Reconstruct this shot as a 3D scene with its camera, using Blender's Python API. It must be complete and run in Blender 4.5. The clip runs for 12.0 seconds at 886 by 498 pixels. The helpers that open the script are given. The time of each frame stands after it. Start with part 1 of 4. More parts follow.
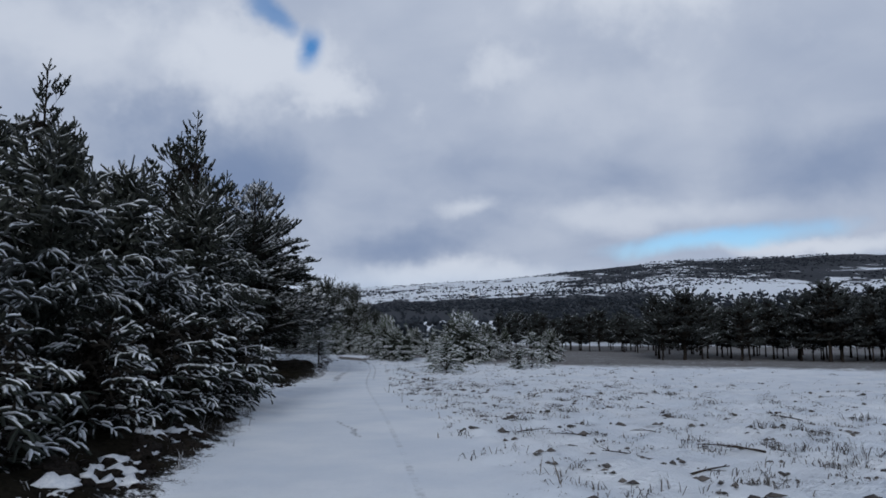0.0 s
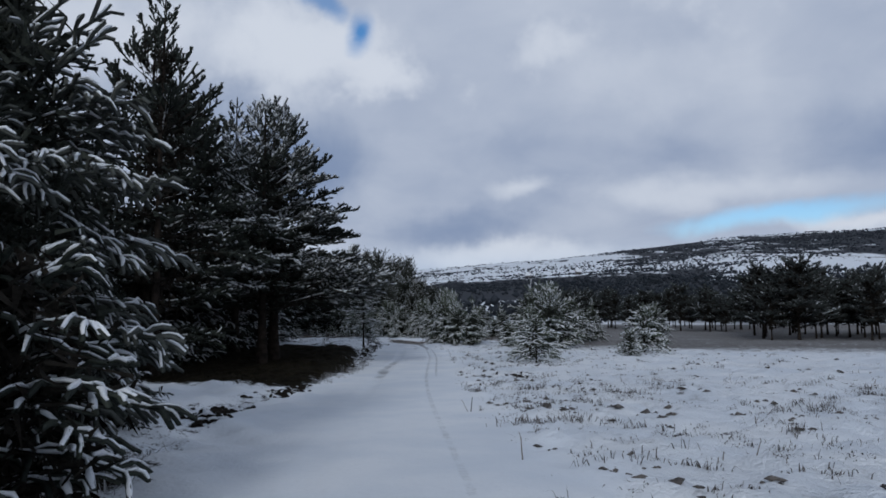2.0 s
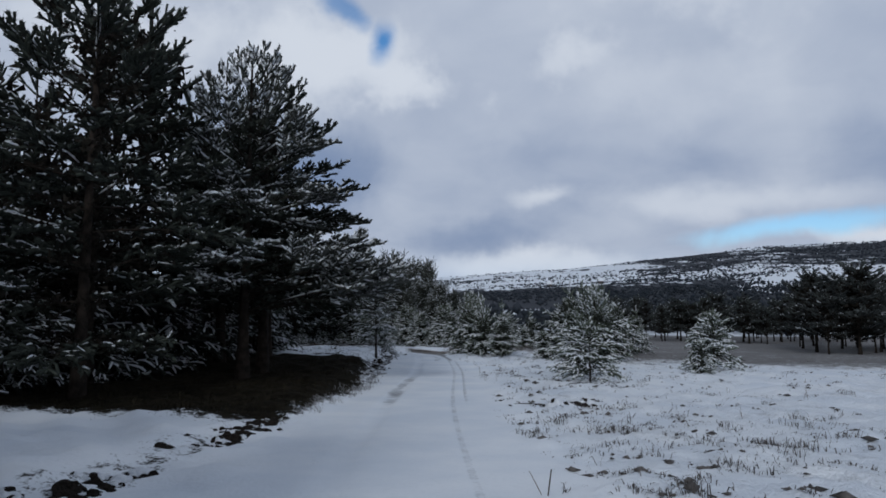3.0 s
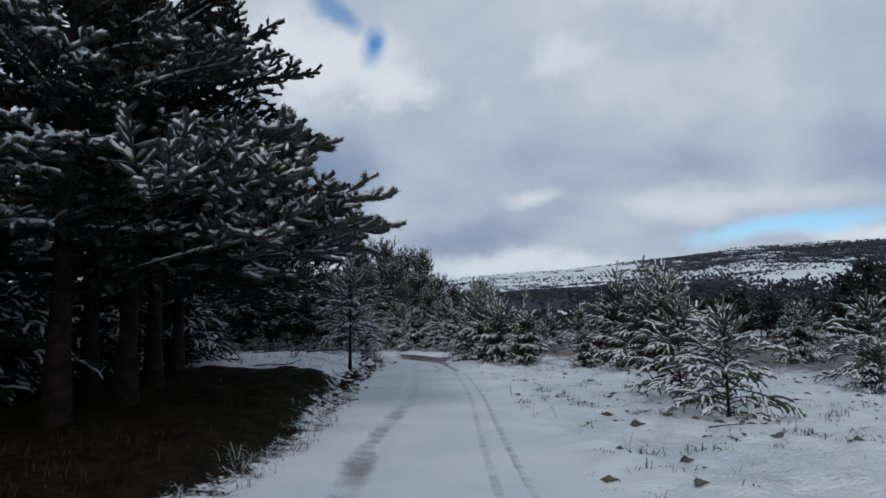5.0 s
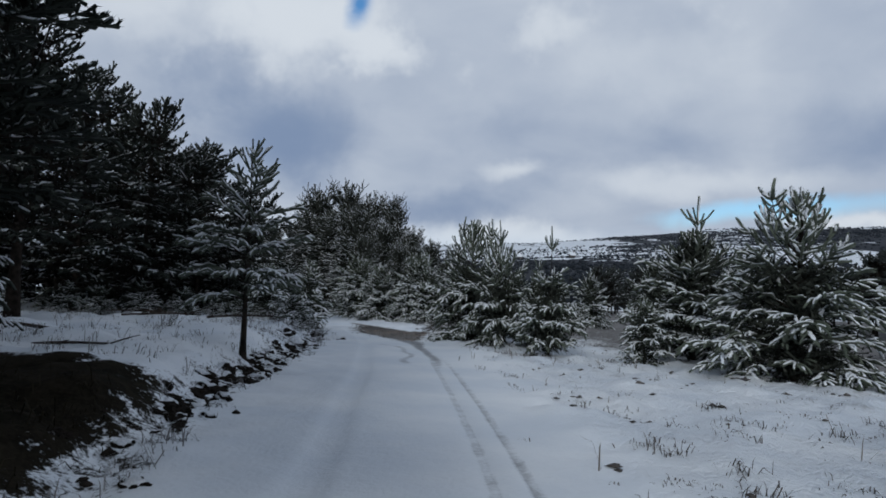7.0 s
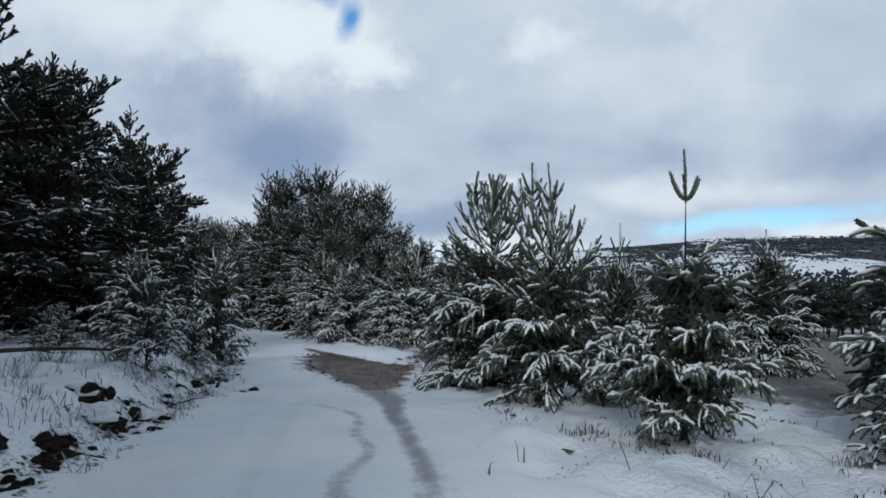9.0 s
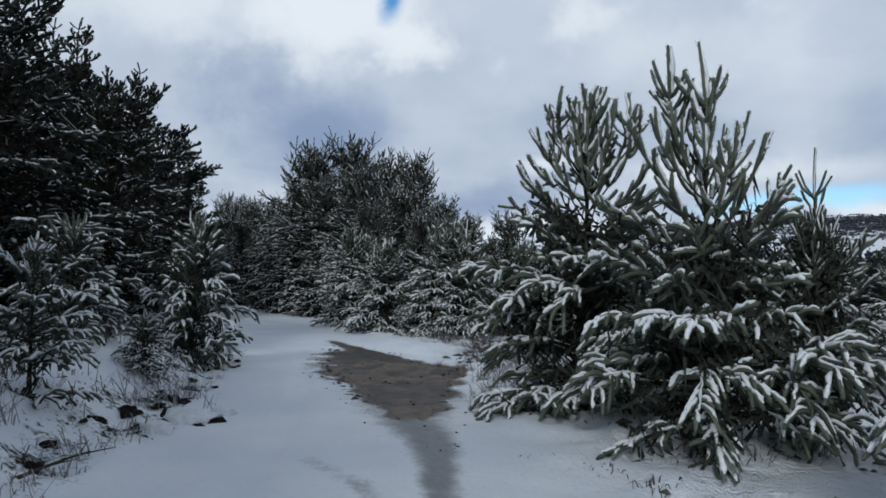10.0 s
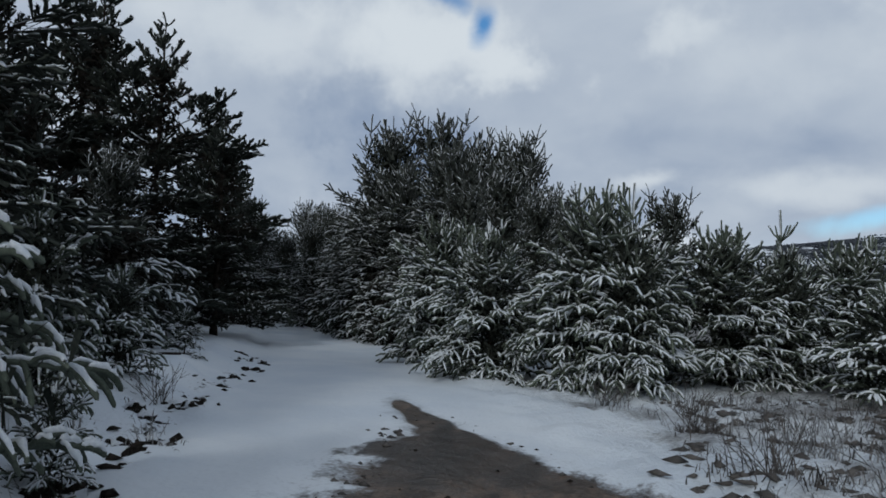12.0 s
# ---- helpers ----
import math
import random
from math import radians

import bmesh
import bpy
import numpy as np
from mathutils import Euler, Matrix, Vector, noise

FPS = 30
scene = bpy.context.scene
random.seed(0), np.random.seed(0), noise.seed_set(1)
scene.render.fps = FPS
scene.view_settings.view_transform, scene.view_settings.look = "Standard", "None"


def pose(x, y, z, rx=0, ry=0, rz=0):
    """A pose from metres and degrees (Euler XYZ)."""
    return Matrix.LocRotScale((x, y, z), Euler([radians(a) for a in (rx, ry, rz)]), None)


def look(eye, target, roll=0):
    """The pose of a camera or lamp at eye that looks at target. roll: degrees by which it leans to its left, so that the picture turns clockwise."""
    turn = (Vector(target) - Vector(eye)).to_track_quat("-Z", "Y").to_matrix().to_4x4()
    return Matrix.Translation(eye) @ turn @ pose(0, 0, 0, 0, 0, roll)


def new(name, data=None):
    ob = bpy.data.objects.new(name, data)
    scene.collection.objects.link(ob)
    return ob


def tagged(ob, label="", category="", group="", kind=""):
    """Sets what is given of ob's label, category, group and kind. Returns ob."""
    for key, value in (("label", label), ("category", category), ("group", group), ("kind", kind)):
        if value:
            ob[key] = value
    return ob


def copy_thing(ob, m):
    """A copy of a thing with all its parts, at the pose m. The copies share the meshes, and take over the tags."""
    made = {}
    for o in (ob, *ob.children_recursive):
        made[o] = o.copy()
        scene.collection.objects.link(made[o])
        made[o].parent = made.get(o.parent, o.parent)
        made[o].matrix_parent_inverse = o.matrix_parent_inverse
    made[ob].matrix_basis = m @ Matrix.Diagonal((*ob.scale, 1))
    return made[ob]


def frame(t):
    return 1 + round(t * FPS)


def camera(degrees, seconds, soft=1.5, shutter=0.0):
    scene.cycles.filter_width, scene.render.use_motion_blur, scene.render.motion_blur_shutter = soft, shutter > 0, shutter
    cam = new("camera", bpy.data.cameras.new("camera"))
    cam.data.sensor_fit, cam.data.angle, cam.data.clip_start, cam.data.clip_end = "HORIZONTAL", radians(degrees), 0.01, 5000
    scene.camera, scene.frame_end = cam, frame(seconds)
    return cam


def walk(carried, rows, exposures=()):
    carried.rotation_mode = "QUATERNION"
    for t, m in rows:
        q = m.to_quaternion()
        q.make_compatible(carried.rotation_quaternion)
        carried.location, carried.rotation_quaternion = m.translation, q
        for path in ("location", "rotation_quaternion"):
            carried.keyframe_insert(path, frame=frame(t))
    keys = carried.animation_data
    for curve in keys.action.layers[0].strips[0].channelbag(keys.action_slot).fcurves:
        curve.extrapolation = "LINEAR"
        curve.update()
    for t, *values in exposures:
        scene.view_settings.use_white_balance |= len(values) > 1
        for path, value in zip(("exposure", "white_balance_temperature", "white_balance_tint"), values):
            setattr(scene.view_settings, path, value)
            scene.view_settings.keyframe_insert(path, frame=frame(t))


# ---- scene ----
cam = camera(64.4, 12.0, soft=1.7)
METRES, EYE, TILT, LEAN, TURN = 60.0, 1.5, 7.0, 0.0, 0.0
ROWS = [
    (0.0, 0.0, 0.0, 0.0, 0.0, 0.0, -0.0),
    (0.5, -0.0036, 0.0469, -0.007, 1.85, -3.37, 0.84),
    (1.0, -0.0086, 0.0932, -0.0141, 5.22, -3.09, 1.71),
    (1.5, -0.0158, 0.1387, -0.0206, 6.54, -1.21, 1.93),
    (2.0, -0.0216, 0.1852, -0.027, 4.34, -1.44, 1.17),
    (2.5, -0.0282, 0.2305, -0.0331, 6.95, -1.41, 0.73),
    (3.0, -0.0341, 0.2786, -0.0399, 6.0, -0.75, 0.71),
    (5.0, -0.0575, 0.4468, -0.064, 5.44, -0.54, 1.23),
    (5.5, -0.063, 0.4903, -0.0699, 4.37, -0.82, -0.81),
    (6.0, -0.0679, 0.534, -0.0758, 2.68, -2.76, -2.0),
    (6.5, -0.072, 0.5776, -0.0815, 2.68, -3.32, -2.32),
    (7.0, -0.0754, 0.6209, -0.0876, 3.54, -3.15, -1.7),
    (9.0, -0.0861, 0.7804, -0.1075, 2.88, -2.11, -1.25),
    (9.5, -0.09, 0.817, -0.1123, 4.72, -1.62, -1.29),
    (10.0, -0.0945, 0.8514, -0.1162, 6.39, -3.6, -0.58),
    (10.5, -0.1004, 0.8842, -0.1205, 7.14, -3.19, -0.98),
    (11.0, -0.1073, 0.9165, -0.1245, 10.1, -0.4, -0.83),
    (11.5, -0.1147, 0.9479, -0.1287, 11.3, -1.2, -0.61),
    (12.0, -0.1234, 0.982, -0.1335, 13.96, -1.95, 0.12),
]
walk(cam, [(t, pose(0, 0, EYE, TILT, LEAN, TURN) @ pose(METRES * x, METRES * y, METRES * z, 90 + pitch, roll, yaw)) for t, x, y, z, yaw, pitch, roll in ROWS],
     exposures=[(0.0, -0.03, 5760, 9), (3.0, 0.0, 5800, 8), (5.5, 0.08, 5920, 6), (7.0, 0.05, 5900, 6), (9.0, 0.33, 5900, 4), (10.5, 0.27, 5930, 5), (12.0, 0.05, 5930, 4)])


# ---- node helpers ----
def node(tree, kind, inputs=(), **attrs):
    n = tree.nodes.new(kind)
    for k, v in attrs.items():
        setattr(n, k, v)
    for key, v in dict(inputs).items():
        if isinstance(v, bpy.types.NodeSocket):
            tree.links.new(v, n.inputs[key])
        else:
            n.inputs[key].default_value = v
    return n


def calc(tree, op, a, b=0.0, c=0.0, clamp=False):
    return node(tree, "ShaderNodeMath", {0: a, 1: b, 2: c}, operation=op, use_clamp=clamp).outputs[0]


def remap(tree, v, lo, hi, to_lo=0.0, to_hi=1.0, smooth=True):
    n = node(tree, "ShaderNodeMapRange", {"Value": v, "From Min": lo, "From Max": hi, "To Min": to_lo, "To Max": to_hi})
    n.interpolation_type = "SMOOTHSTEP" if smooth else "LINEAR"
    return n.outputs[0]


def blend(tree, f, a, b):
    n = node(tree, "ShaderNodeMix", {0: f, 6: a, 7: b}, data_type="RGBA")
    return n.outputs[2]


def grain(tree, vec, scale, detail=4.0, rough=0.55, twist=0.0):
    return node(tree, "ShaderNodeTexNoise", {"Vector": vec, "Scale": scale, "Detail": detail, "Roughness": rough, "Distortion": twist}).outputs[0]


# ---- sky: broken cloud deck over a blue sky ----
SUN_AZ, SUN_EL = -171.0, 26.0
world = bpy.data.worlds.new("world")
world.use_nodes = True
scene.world = world
wt = world.node_tree
wt.nodes.clear()
way = node(wt, "ShaderNodeTexCoord").outputs["Generated"]
xyz = node(wt, "ShaderNodeSeparateXYZ", {0: way}).outputs
az = calc(wt, "MULTIPLY", calc(wt, "ARCTAN2", xyz[0], xyz[1]), 57.2958)
el = calc(wt, "MULTIPLY", calc(wt, "ARCSINE", xyz[2]), 57.2958)
deck = calc(wt, "ADD", calc(wt, "MAXIMUM", xyz[2], 0.0), 0.34)
flat = node(wt, "ShaderNodeCombineXYZ", {0: calc(wt, "DIVIDE", xyz[0], deck), 1: calc(wt, "DIVIDE", xyz[1], deck), 2: 0.37}).outputs[0]
big = grain(wt, flat, 1.15, 3.0, 0.45, 0.3)
puff = grain(wt, flat, 4.2, 6.0, 0.5, 0.4)
fray = grain(wt, way, 9.0, 5.0, 0.55, 0.3)


stray_a = calc(wt, "SUBTRACT", grain(wt, way, 5.0, 5.0, 0.6), 0.5)
stray_e = calc(wt, "SUBTRACT", grain(wt, node(wt, "ShaderNodeVectorMath", {0: way, 1: (3.1, 1.7, 5.2)}, operation="ADD").outputs[0], 5.5, 5.0, 0.6), 0.5)


def patch(a0, e0, wa, we, edge=0.55, slant=0.0, torn=1.3, drift=0.0):
    """A soft oval of sky round an azimuth and a height, with a frayed edge."""
    az1 = calc(wt, "ADD", az, calc(wt, "MULTIPLY", stray_a, drift))
    el1 = calc(wt, "ADD", el, calc(wt, "MULTIPLY", stray_e, 0.55 * drift))
    da = calc(wt, "DIVIDE", calc(wt, "SUBTRACT", az1, a0), wa)
    mid = calc(wt, "ADD", calc(wt, "MULTIPLY", calc(wt, "SUBTRACT", az1, a0), slant), e0)
    de = calc(wt, "DIVIDE", calc(wt, "SUBTRACT", el1, mid), we)
    d = calc(wt, "SQRT", calc(wt, "ADD", calc(wt, "MULTIPLY", da, da), calc(wt, "MULTIPLY", de, de)))
    d = calc(wt, "ADD", d, calc(wt, "MULTIPLY", calc(wt, "SUBTRACT", fray, 0.5), torn))
    return remap(wt, d, 1.0, 1.0 - edge)


tone = calc(wt, "ADD", calc(wt, "MULTIPLY", big, 0.60), calc(wt, "MULTIPLY", puff, 0.40))
lit = calc(wt, "ADD", 0.50, calc(wt, "MULTIPLY", calc(wt, "SUBTRACT", tone, 0.5), 0.85))
# broad banks of cloud: bearing, height, half widths, how much lighter or darker
for a0, e0, wa, we, gain in ((-17.0, 21.5, 10.0, 6.0, 0.46), (-9.6, 19.2, 7.0, 3.2, 0.40), (-30.0, 21.5, 12.0, 5.0, 0.22), (20.0, 26.5, 12.0, 6.0, 0.42), (5.6, 21.2, 5.0, 2.4, 0.22), (-33.0, 5.0, 18.0, 7.0, -0.2),
                             (-17.0, 12.0, 11.0, 5.0, -0.34), (-24.0, 15.5, 9.0, 3.0, -0.18), (-3.0, 7.0, 12.0, 2.3, -0.26), (0.0, 13.6, 9.0, 3.2, -0.10), (29.0, 12.5, 10.0, 4.0, -0.22), (14.0, 12.6, 9.0, 2.2, -0.10),
                             (3.0, 9.8, 5.0, 1.3, 0.34), (15.0, 9.4, 15.0, 1.9, 0.26), (2.0, 4.8, 13.0, 1.5, 0.42), (28.0, 6.3, 9.0, 0.9, 0.35), (12.0, 17.5, 12.0, 4.0, 0.10)):
    lit = calc(wt, "ADD", lit, calc(wt, "MULTIPLY", patch(a0, e0, wa, we, 0.98, 0.0, 1.0, 24.0 if e0 > 15 else 9.0), gain))
lit = remap(wt, lit, 0.0, 1.0)
cloud = blend(wt, lit, (0.21, 0.26, 0.37, 1), (0.67, 0.665, 0.675, 1))
low = remap(wt, el, 6.5, 3.5)
cloud = blend(wt, calc(wt, "MULTIPLY", low, 0.5), cloud, (0.58, 0.63, 0.70, 1))
high = remap(wt, el, 30.0, 70.0)
cloud = blend(wt, calc(wt, "MULTIPLY", high, 0.9), cloud, (0.16, 0.18, 0.21, 1))
hole = calc(wt, "MULTIPLY", patch(-11.5, 22.6, 1.6, 2.3, 0.9, 0.3, 1.6, 3.0), 0.95)
hole = calc(wt, "MAXIMUM", hole, calc(wt, "MULTIPLY", patch(-14.3, 25.0, 3.4, 1.7, 0.95, -0.55, 2.2, 4.0), 0.7))
hole = calc(wt, "MAXIMUM", hole, calc(wt, "MULTIPLY", patch(21.5, 7.2, 11.0, 1.25, 0.85, 0.06, 1.0, 5.0), 0.8))
clear = node(wt, "ShaderNodeTexSky", sky_type="NISHITA", sun_disc=False, sun_elevation=radians(SUN_EL), sun_rotation=radians(SUN_AZ), dust_density=0.3, ozone_density=2.0).outputs[0]
clear = node(wt, "ShaderNodeHueSaturation", {"Saturation": 1.3, "Value": 1.0, "Color": clear}).outputs[0]
bg_blue = node(wt, "ShaderNodeBackground", {"Color": clear, "Strength": 0.105}).outputs[0]
bg_cloud = node(wt, "ShaderNodeBackground", {"Color": cloud, "Strength": 1.0}).outputs[0]
both = node(wt, "ShaderNodeMixShader", {0: hole, 1: bg_cloud, 2: bg_blue}).outputs[0]
node(wt, "ShaderNodeOutputWorld", {"Surface": both})

sun = new("sun", bpy.data.lights.new("sun", "SUN"))
sun.data.energy, sun.data.angle, sun.data.color = 1.3, radians(12), (1.0, 0.96, 0.9)
sun.matrix_world = look((0, 0, 0), (-math.sin(radians(SUN_AZ)) * math.cos(radians(SUN_EL)), -math.cos(radians(SUN_AZ)) * math.cos(radians(SUN_EL)), -math.sin(radians(SUN_EL))))


# ---- materials ----
def material(name):
    m = bpy.data.materials.new(name)
    m.use_nodes = True
    t = m.node_tree
    return m, t, t.nodes["Principled BSDF"]


def plain(name, dark, light, scale, rough, bump=0.3, island=False, fine=60.0, weight=0.35):
    m, t, b = material(name)
    p = node(t, "ShaderNodeTexCoord").outputs["Object"]
    f = calc(t, "ADD", calc(t, "MULTIPLY", grain(t, p, scale), 1 - weight), calc(t, "MULTIPLY", grain(t, p, fine, 3.0), weight))
    f = remap(t, f, 0.35, 0.65)
    if island:
        f = calc(t, "ADD", calc(t, "MULTIPLY", f, 0.4), calc(t, "MULTIPLY", node(t, "ShaderNodeNewGeometry").outputs["Random Per Island"], 0.6))
    t.links.new(blend(t, f, (*dark, 1), (*light, 1)), b.inputs["Base Color"])
    b.inputs["Roughness"].default_value = rough
    b.inputs["Specular IOR Level"].default_value = 0.08
    if bump:
        t.links.new(node(t, "ShaderNodeBump", {"Height": grain(t, p, fine, 4.0), "Strength": bump, "Distance": 0.02}).outputs[0], b.inputs["Normal"])
    return m


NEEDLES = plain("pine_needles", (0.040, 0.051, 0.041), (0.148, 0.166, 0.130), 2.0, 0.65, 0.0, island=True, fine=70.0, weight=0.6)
NEEDLES_OLD = plain("old_shaded_needles", (0.015, 0.019, 0.018), (0.058, 0.065, 0.053), 1.0, 0.7, 0.0, island=True, fine=45.0, weight=0.6)
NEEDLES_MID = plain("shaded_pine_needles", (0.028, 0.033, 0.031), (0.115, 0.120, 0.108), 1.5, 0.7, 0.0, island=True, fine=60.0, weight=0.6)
NEEDLES_FAR = plain("hazed_pine_needles", (0.030, 0.036, 0.037), (0.085, 0.092, 0.088), 0.6, 0.8, 0.0, island=True, fine=4.0)
BARK = plain("pine_bark", (0.008, 0.007, 0.006), (0.036, 0.028, 0.023), 5.0, 0.9, 0.8)
INNER = plain("inner_shade_twigs", (0.006, 0.006, 0.005), (0.028, 0.024, 0.020), 6.0, 0.95, 0.0, fine=50.0)
SHADED = plain("inner_shade_needles", (0.012, 0.015, 0.013), (0.052, 0.056, 0.046), 3.0, 0.9, 0.0, fine=50.0)
TWIG = plain("dry_twig", (0.018, 0.014, 0.012), (0.065, 0.052, 0.042), 8.0, 0.9, 0.2)
TREE_SNOW = plain("branch_snow", (0.60, 0.63, 0.68), (0.80, 0.81, 0.83), 5.0, 0.75, 0.4, fine=40.0)
LITTER = plain("forest_litter", (0.008, 0.007, 0.005), (0.036, 0.031, 0.019), 3.0, 0.9, 0.0, island=True)
STRAW = plain("dry_grass", (0.055, 0.044, 0.034), (0.20, 0.165, 0.13), 3.0, 0.85, 0.0, island=True)
CLOD = plain("dark_soil", (0.008, 0.007, 0.006), (0.036, 0.029, 0.024), 6.0, 0.95, 0.9, fine=25.0)
SCRUB = plain("hazed_scrub", (0.018, 0.023, 0.030), (0.046, 0.052, 0.062), 0.05, 0.9, 0.0, island=True, fine=0.5)


def ground_material():
    m, t, b = material("snow_ground")
    p = node(t, "ShaderNodeNewGeometry").outputs["Position"]
    n1, n2, n3 = grain(t, p, 0.55, 5.0), grain(t, p, 3.2, 5.0, 0.6), grain(t, p, 22.0, 4.0, 0.6)
    mix = calc(t, "ADD", calc(t, "MULTIPLY", n2, 0.6), calc(t, "MULTIPLY", n3, 0.4))

    def mask(name, soft=0.2, weight=0.9):
        a = node(t, "ShaderNodeAttribute", attribute_name=name).outputs["Fac"]
        v = calc(t, "ADD", a, calc(t, "MULTIPLY", calc(t, "SUBTRACT", mix, 0.5), weight))
        return calc(t, "MULTIPLY", remap(t, v, 0.5 - soft, 0.5 + soft), remap(t, a, 0.02, 0.12))

    snow = blend(t, remap(t, n1, 0.3, 0.7), (0.66, 0.70, 0.76, 1), (0.78, 0.80, 0.83, 1))
    snow = blend(t, remap(t, n3, 0.45, 0.8, 0.0, 0.25), snow, (0.58, 0.60, 0.63, 1))
    far = node(t, "ShaderNodeAttribute", attribute_name="far").outputs["Fac"]
    wide = node(t, "ShaderNodeMapping", {"Vector": p, "Scale": (1.0, 0.45, 0.0)}).outputs[0]
    tall = calc(t, "ADD", calc(t, "MULTIPLY", grain(t, wide, 0.0045, 4.0, 0.6, 0.3), 0.5), calc(t, "MULTIPLY", grain(t, wide, 0.028, 6.0, 0.7), 0.5))
    tall = calc(t, "ADD", tall, calc(t, "MULTIPLY", node(t, "ShaderNodeAttribute", attribute_name="wooded").outputs["Fac"], 0.12))
    wood = calc(t, "MULTIPLY", remap(t, tall, 0.475, 0.505), far)
    stubble_shade = blend(t, n3, (0.065, 0.060, 0.058, 1), (0.23, 0.215, 0.205, 1))
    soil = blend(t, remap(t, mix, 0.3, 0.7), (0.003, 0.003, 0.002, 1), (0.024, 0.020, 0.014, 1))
    wet = remap(t, grain(t, p, 0.9, 5.0, 0.6, 0.8), 0.44, 0.58)
    churn = node(t, "ShaderNodeMapping", {"Vector": p, "Rotation": (0.0, 0.0, 0.35), "Scale": (2.6, 0.7, 1.0)}).outputs[0]
    churned = calc(t, "ADD", calc(t, "MULTIPLY", grain(t, churn, 1.3, 5.0, 0.65, 0.6), 0.7), calc(t, "MULTIPLY", n3, 0.3))
    mud = blend(t, remap(t, churned, 0.38, 0.62), (0.024, 0.017, 0.012, 1), (0.170, 0.117, 0.083, 1))
    mud = blend(t, calc(t, "MULTIPLY", wet, 0.75), mud, (0.034, 0.026, 0.021, 1))
    slush = blend(t, n3, (0.17, 0.175, 0.185, 1), (0.36, 0.37, 0.39, 1))
    mk = {"stubble_shade": mask("stubble_shade"), "soil": mask("soil", 0.12, 2.1)}
    mk["slush"] = mask("slush", 0.25, 1.0)
    ragged = calc(t, "ADD", calc(t, "MULTIPLY", grain(t, p, 1.4, 5.0, 0.6, 0.4), 0.8), calc(t, "MULTIPLY", n3, 0.2))
    am = node(t, "ShaderNodeAttribute", attribute_name="mud").outputs["Fac"]
    vm = calc(t, "ADD", am, calc(t, "MULTIPLY", calc(t, "SUBTRACT", ragged, 0.5), 1.25))
    mk["mud"] = calc(t, "MULTIPLY", remap(t, vm, 0.38, 0.56), remap(t, am, 0.0, 0.3))
    col = blend(t, wood, snow, (0.020, 0.023, 0.031, 1))
    col = blend(t, calc(t, "MULTIPLY", mk["stubble_shade"], 0.95), col, stubble_shade)
    col = blend(t, mk["slush"], col, slush)
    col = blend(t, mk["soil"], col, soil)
    col = blend(t, mk["mud"], col, mud)
    t.links.new(col, b.inputs["Base Color"])
    t.links.new(remap(t, calc(t, "ADD", mk["mud"], calc(t, "ADD", calc(t, "MULTIPLY", mk["slush"], 0.6), calc(t, "MULTIPLY", calc(t, "MULTIPLY", mk["mud"], wet), 0.7))), 0.0, 1.7, 0.85, 0.30), b.inputs["Roughness"])
    t.links.new(remap(t, mk["soil"], 0.0, 1.0, 0.2, 0.02), b.inputs["Specular IOR Level"])
    rough_snow = node(t, "ShaderNodeAttribute", attribute_name="stubble_shade").outputs["Fac"]
    h = calc(t, "ADD", calc(t, "MULTIPLY", n2, 0.7), calc(t, "MULTIPLY", n3, 0.3))
    h = calc(t, "MULTIPLY", h, calc(t, "ADD", calc(t, "ADD", calc(t, "MULTIPLY", rough_snow, 6.0), calc(t, "MULTIPLY", mk["mud"], 0.9)), 0.35))
    h = calc(t, "SUBTRACT", h, calc(t, "MULTIPLY", calc(t, "ADD", mk["mud"], mk["slush"]), 0.25))
    t.links.new(node(t, "ShaderNodeBump", {"Height": h, "Strength": 0.6, "Distance": 0.14}).outputs[0], b.inputs["Normal"])
    return m


SNOW_GROUND = ground_material()


# ---- mesh helpers ----
def raw_mesh(name, verts, faces, mat, smooth=True):
    """A mesh from an (n, 3) and a (k, 3 or 4) array."""
    me = bpy.data.meshes.new(name)
    verts, faces = np.asarray(verts, np.float32), np.asarray(faces, np.int32)
    k, w = faces.shape
    me.vertices.add(len(verts))
    me.vertices.foreach_set("co", verts.ravel())
    me.loops.add(k * w)
    me.loops.foreach_set("vertex_index", faces.ravel())
    me.polygons.add(k)
    me.polygons.foreach_set("loop_start", np.arange(0, k * w, w, dtype=np.int32))
    me.polygons.foreach_set("use_smooth", np.full(k, smooth))
    me.update(calc_edges=True)
    me.materials.append(mat)
    return me


def quads_to_tris(q):
    return np.concatenate([q[:, [0, 1, 2]], q[:, [0, 2, 3]]])


def tubes(paths, radii, sides):
    """Tapered tubes along many paths: paths (n, k, 3), radii (n, k). Gives verts and triangles."""
    paths, radii = np.asarray(paths, float), np.asarray(radii, float)
    n, k, _ = paths.shape
    ax = np.gradient(paths, axis=1)
    ax /= np.linalg.norm(ax, axis=2, keepdims=True) + 1e-9
    ref = np.where(np.abs(ax[..., 2:3]) > 0.9, (1.0, 0.0, 0.0), (0.0, 0.0, 1.0))
    u = np.cross(ax, ref)
    u /= np.linalg.norm(u, axis=2, keepdims=True) + 1e-9
    v = np.cross(u, ax)
    a = np.arange(sides) * 2 * np.pi / sides
    ring = u[:, :, None] * np.cos(a)[None, None, :, None] + v[:, :, None] * np.sin(a)[None, None, :, None]
    verts = paths[:, :, None] + ring * radii[:, :, None, None]
    i = np.arange(n * k * sides).reshape(n, k, sides)
    j = np.roll(i, -1, axis=2)
    q = np.stack([i[:, :-1], j[:, :-1], j[:, 1:], i[:, 1:]], -1).reshape(-1, 4)
    return verts.reshape(-1, 3), quads_to_tris(q)


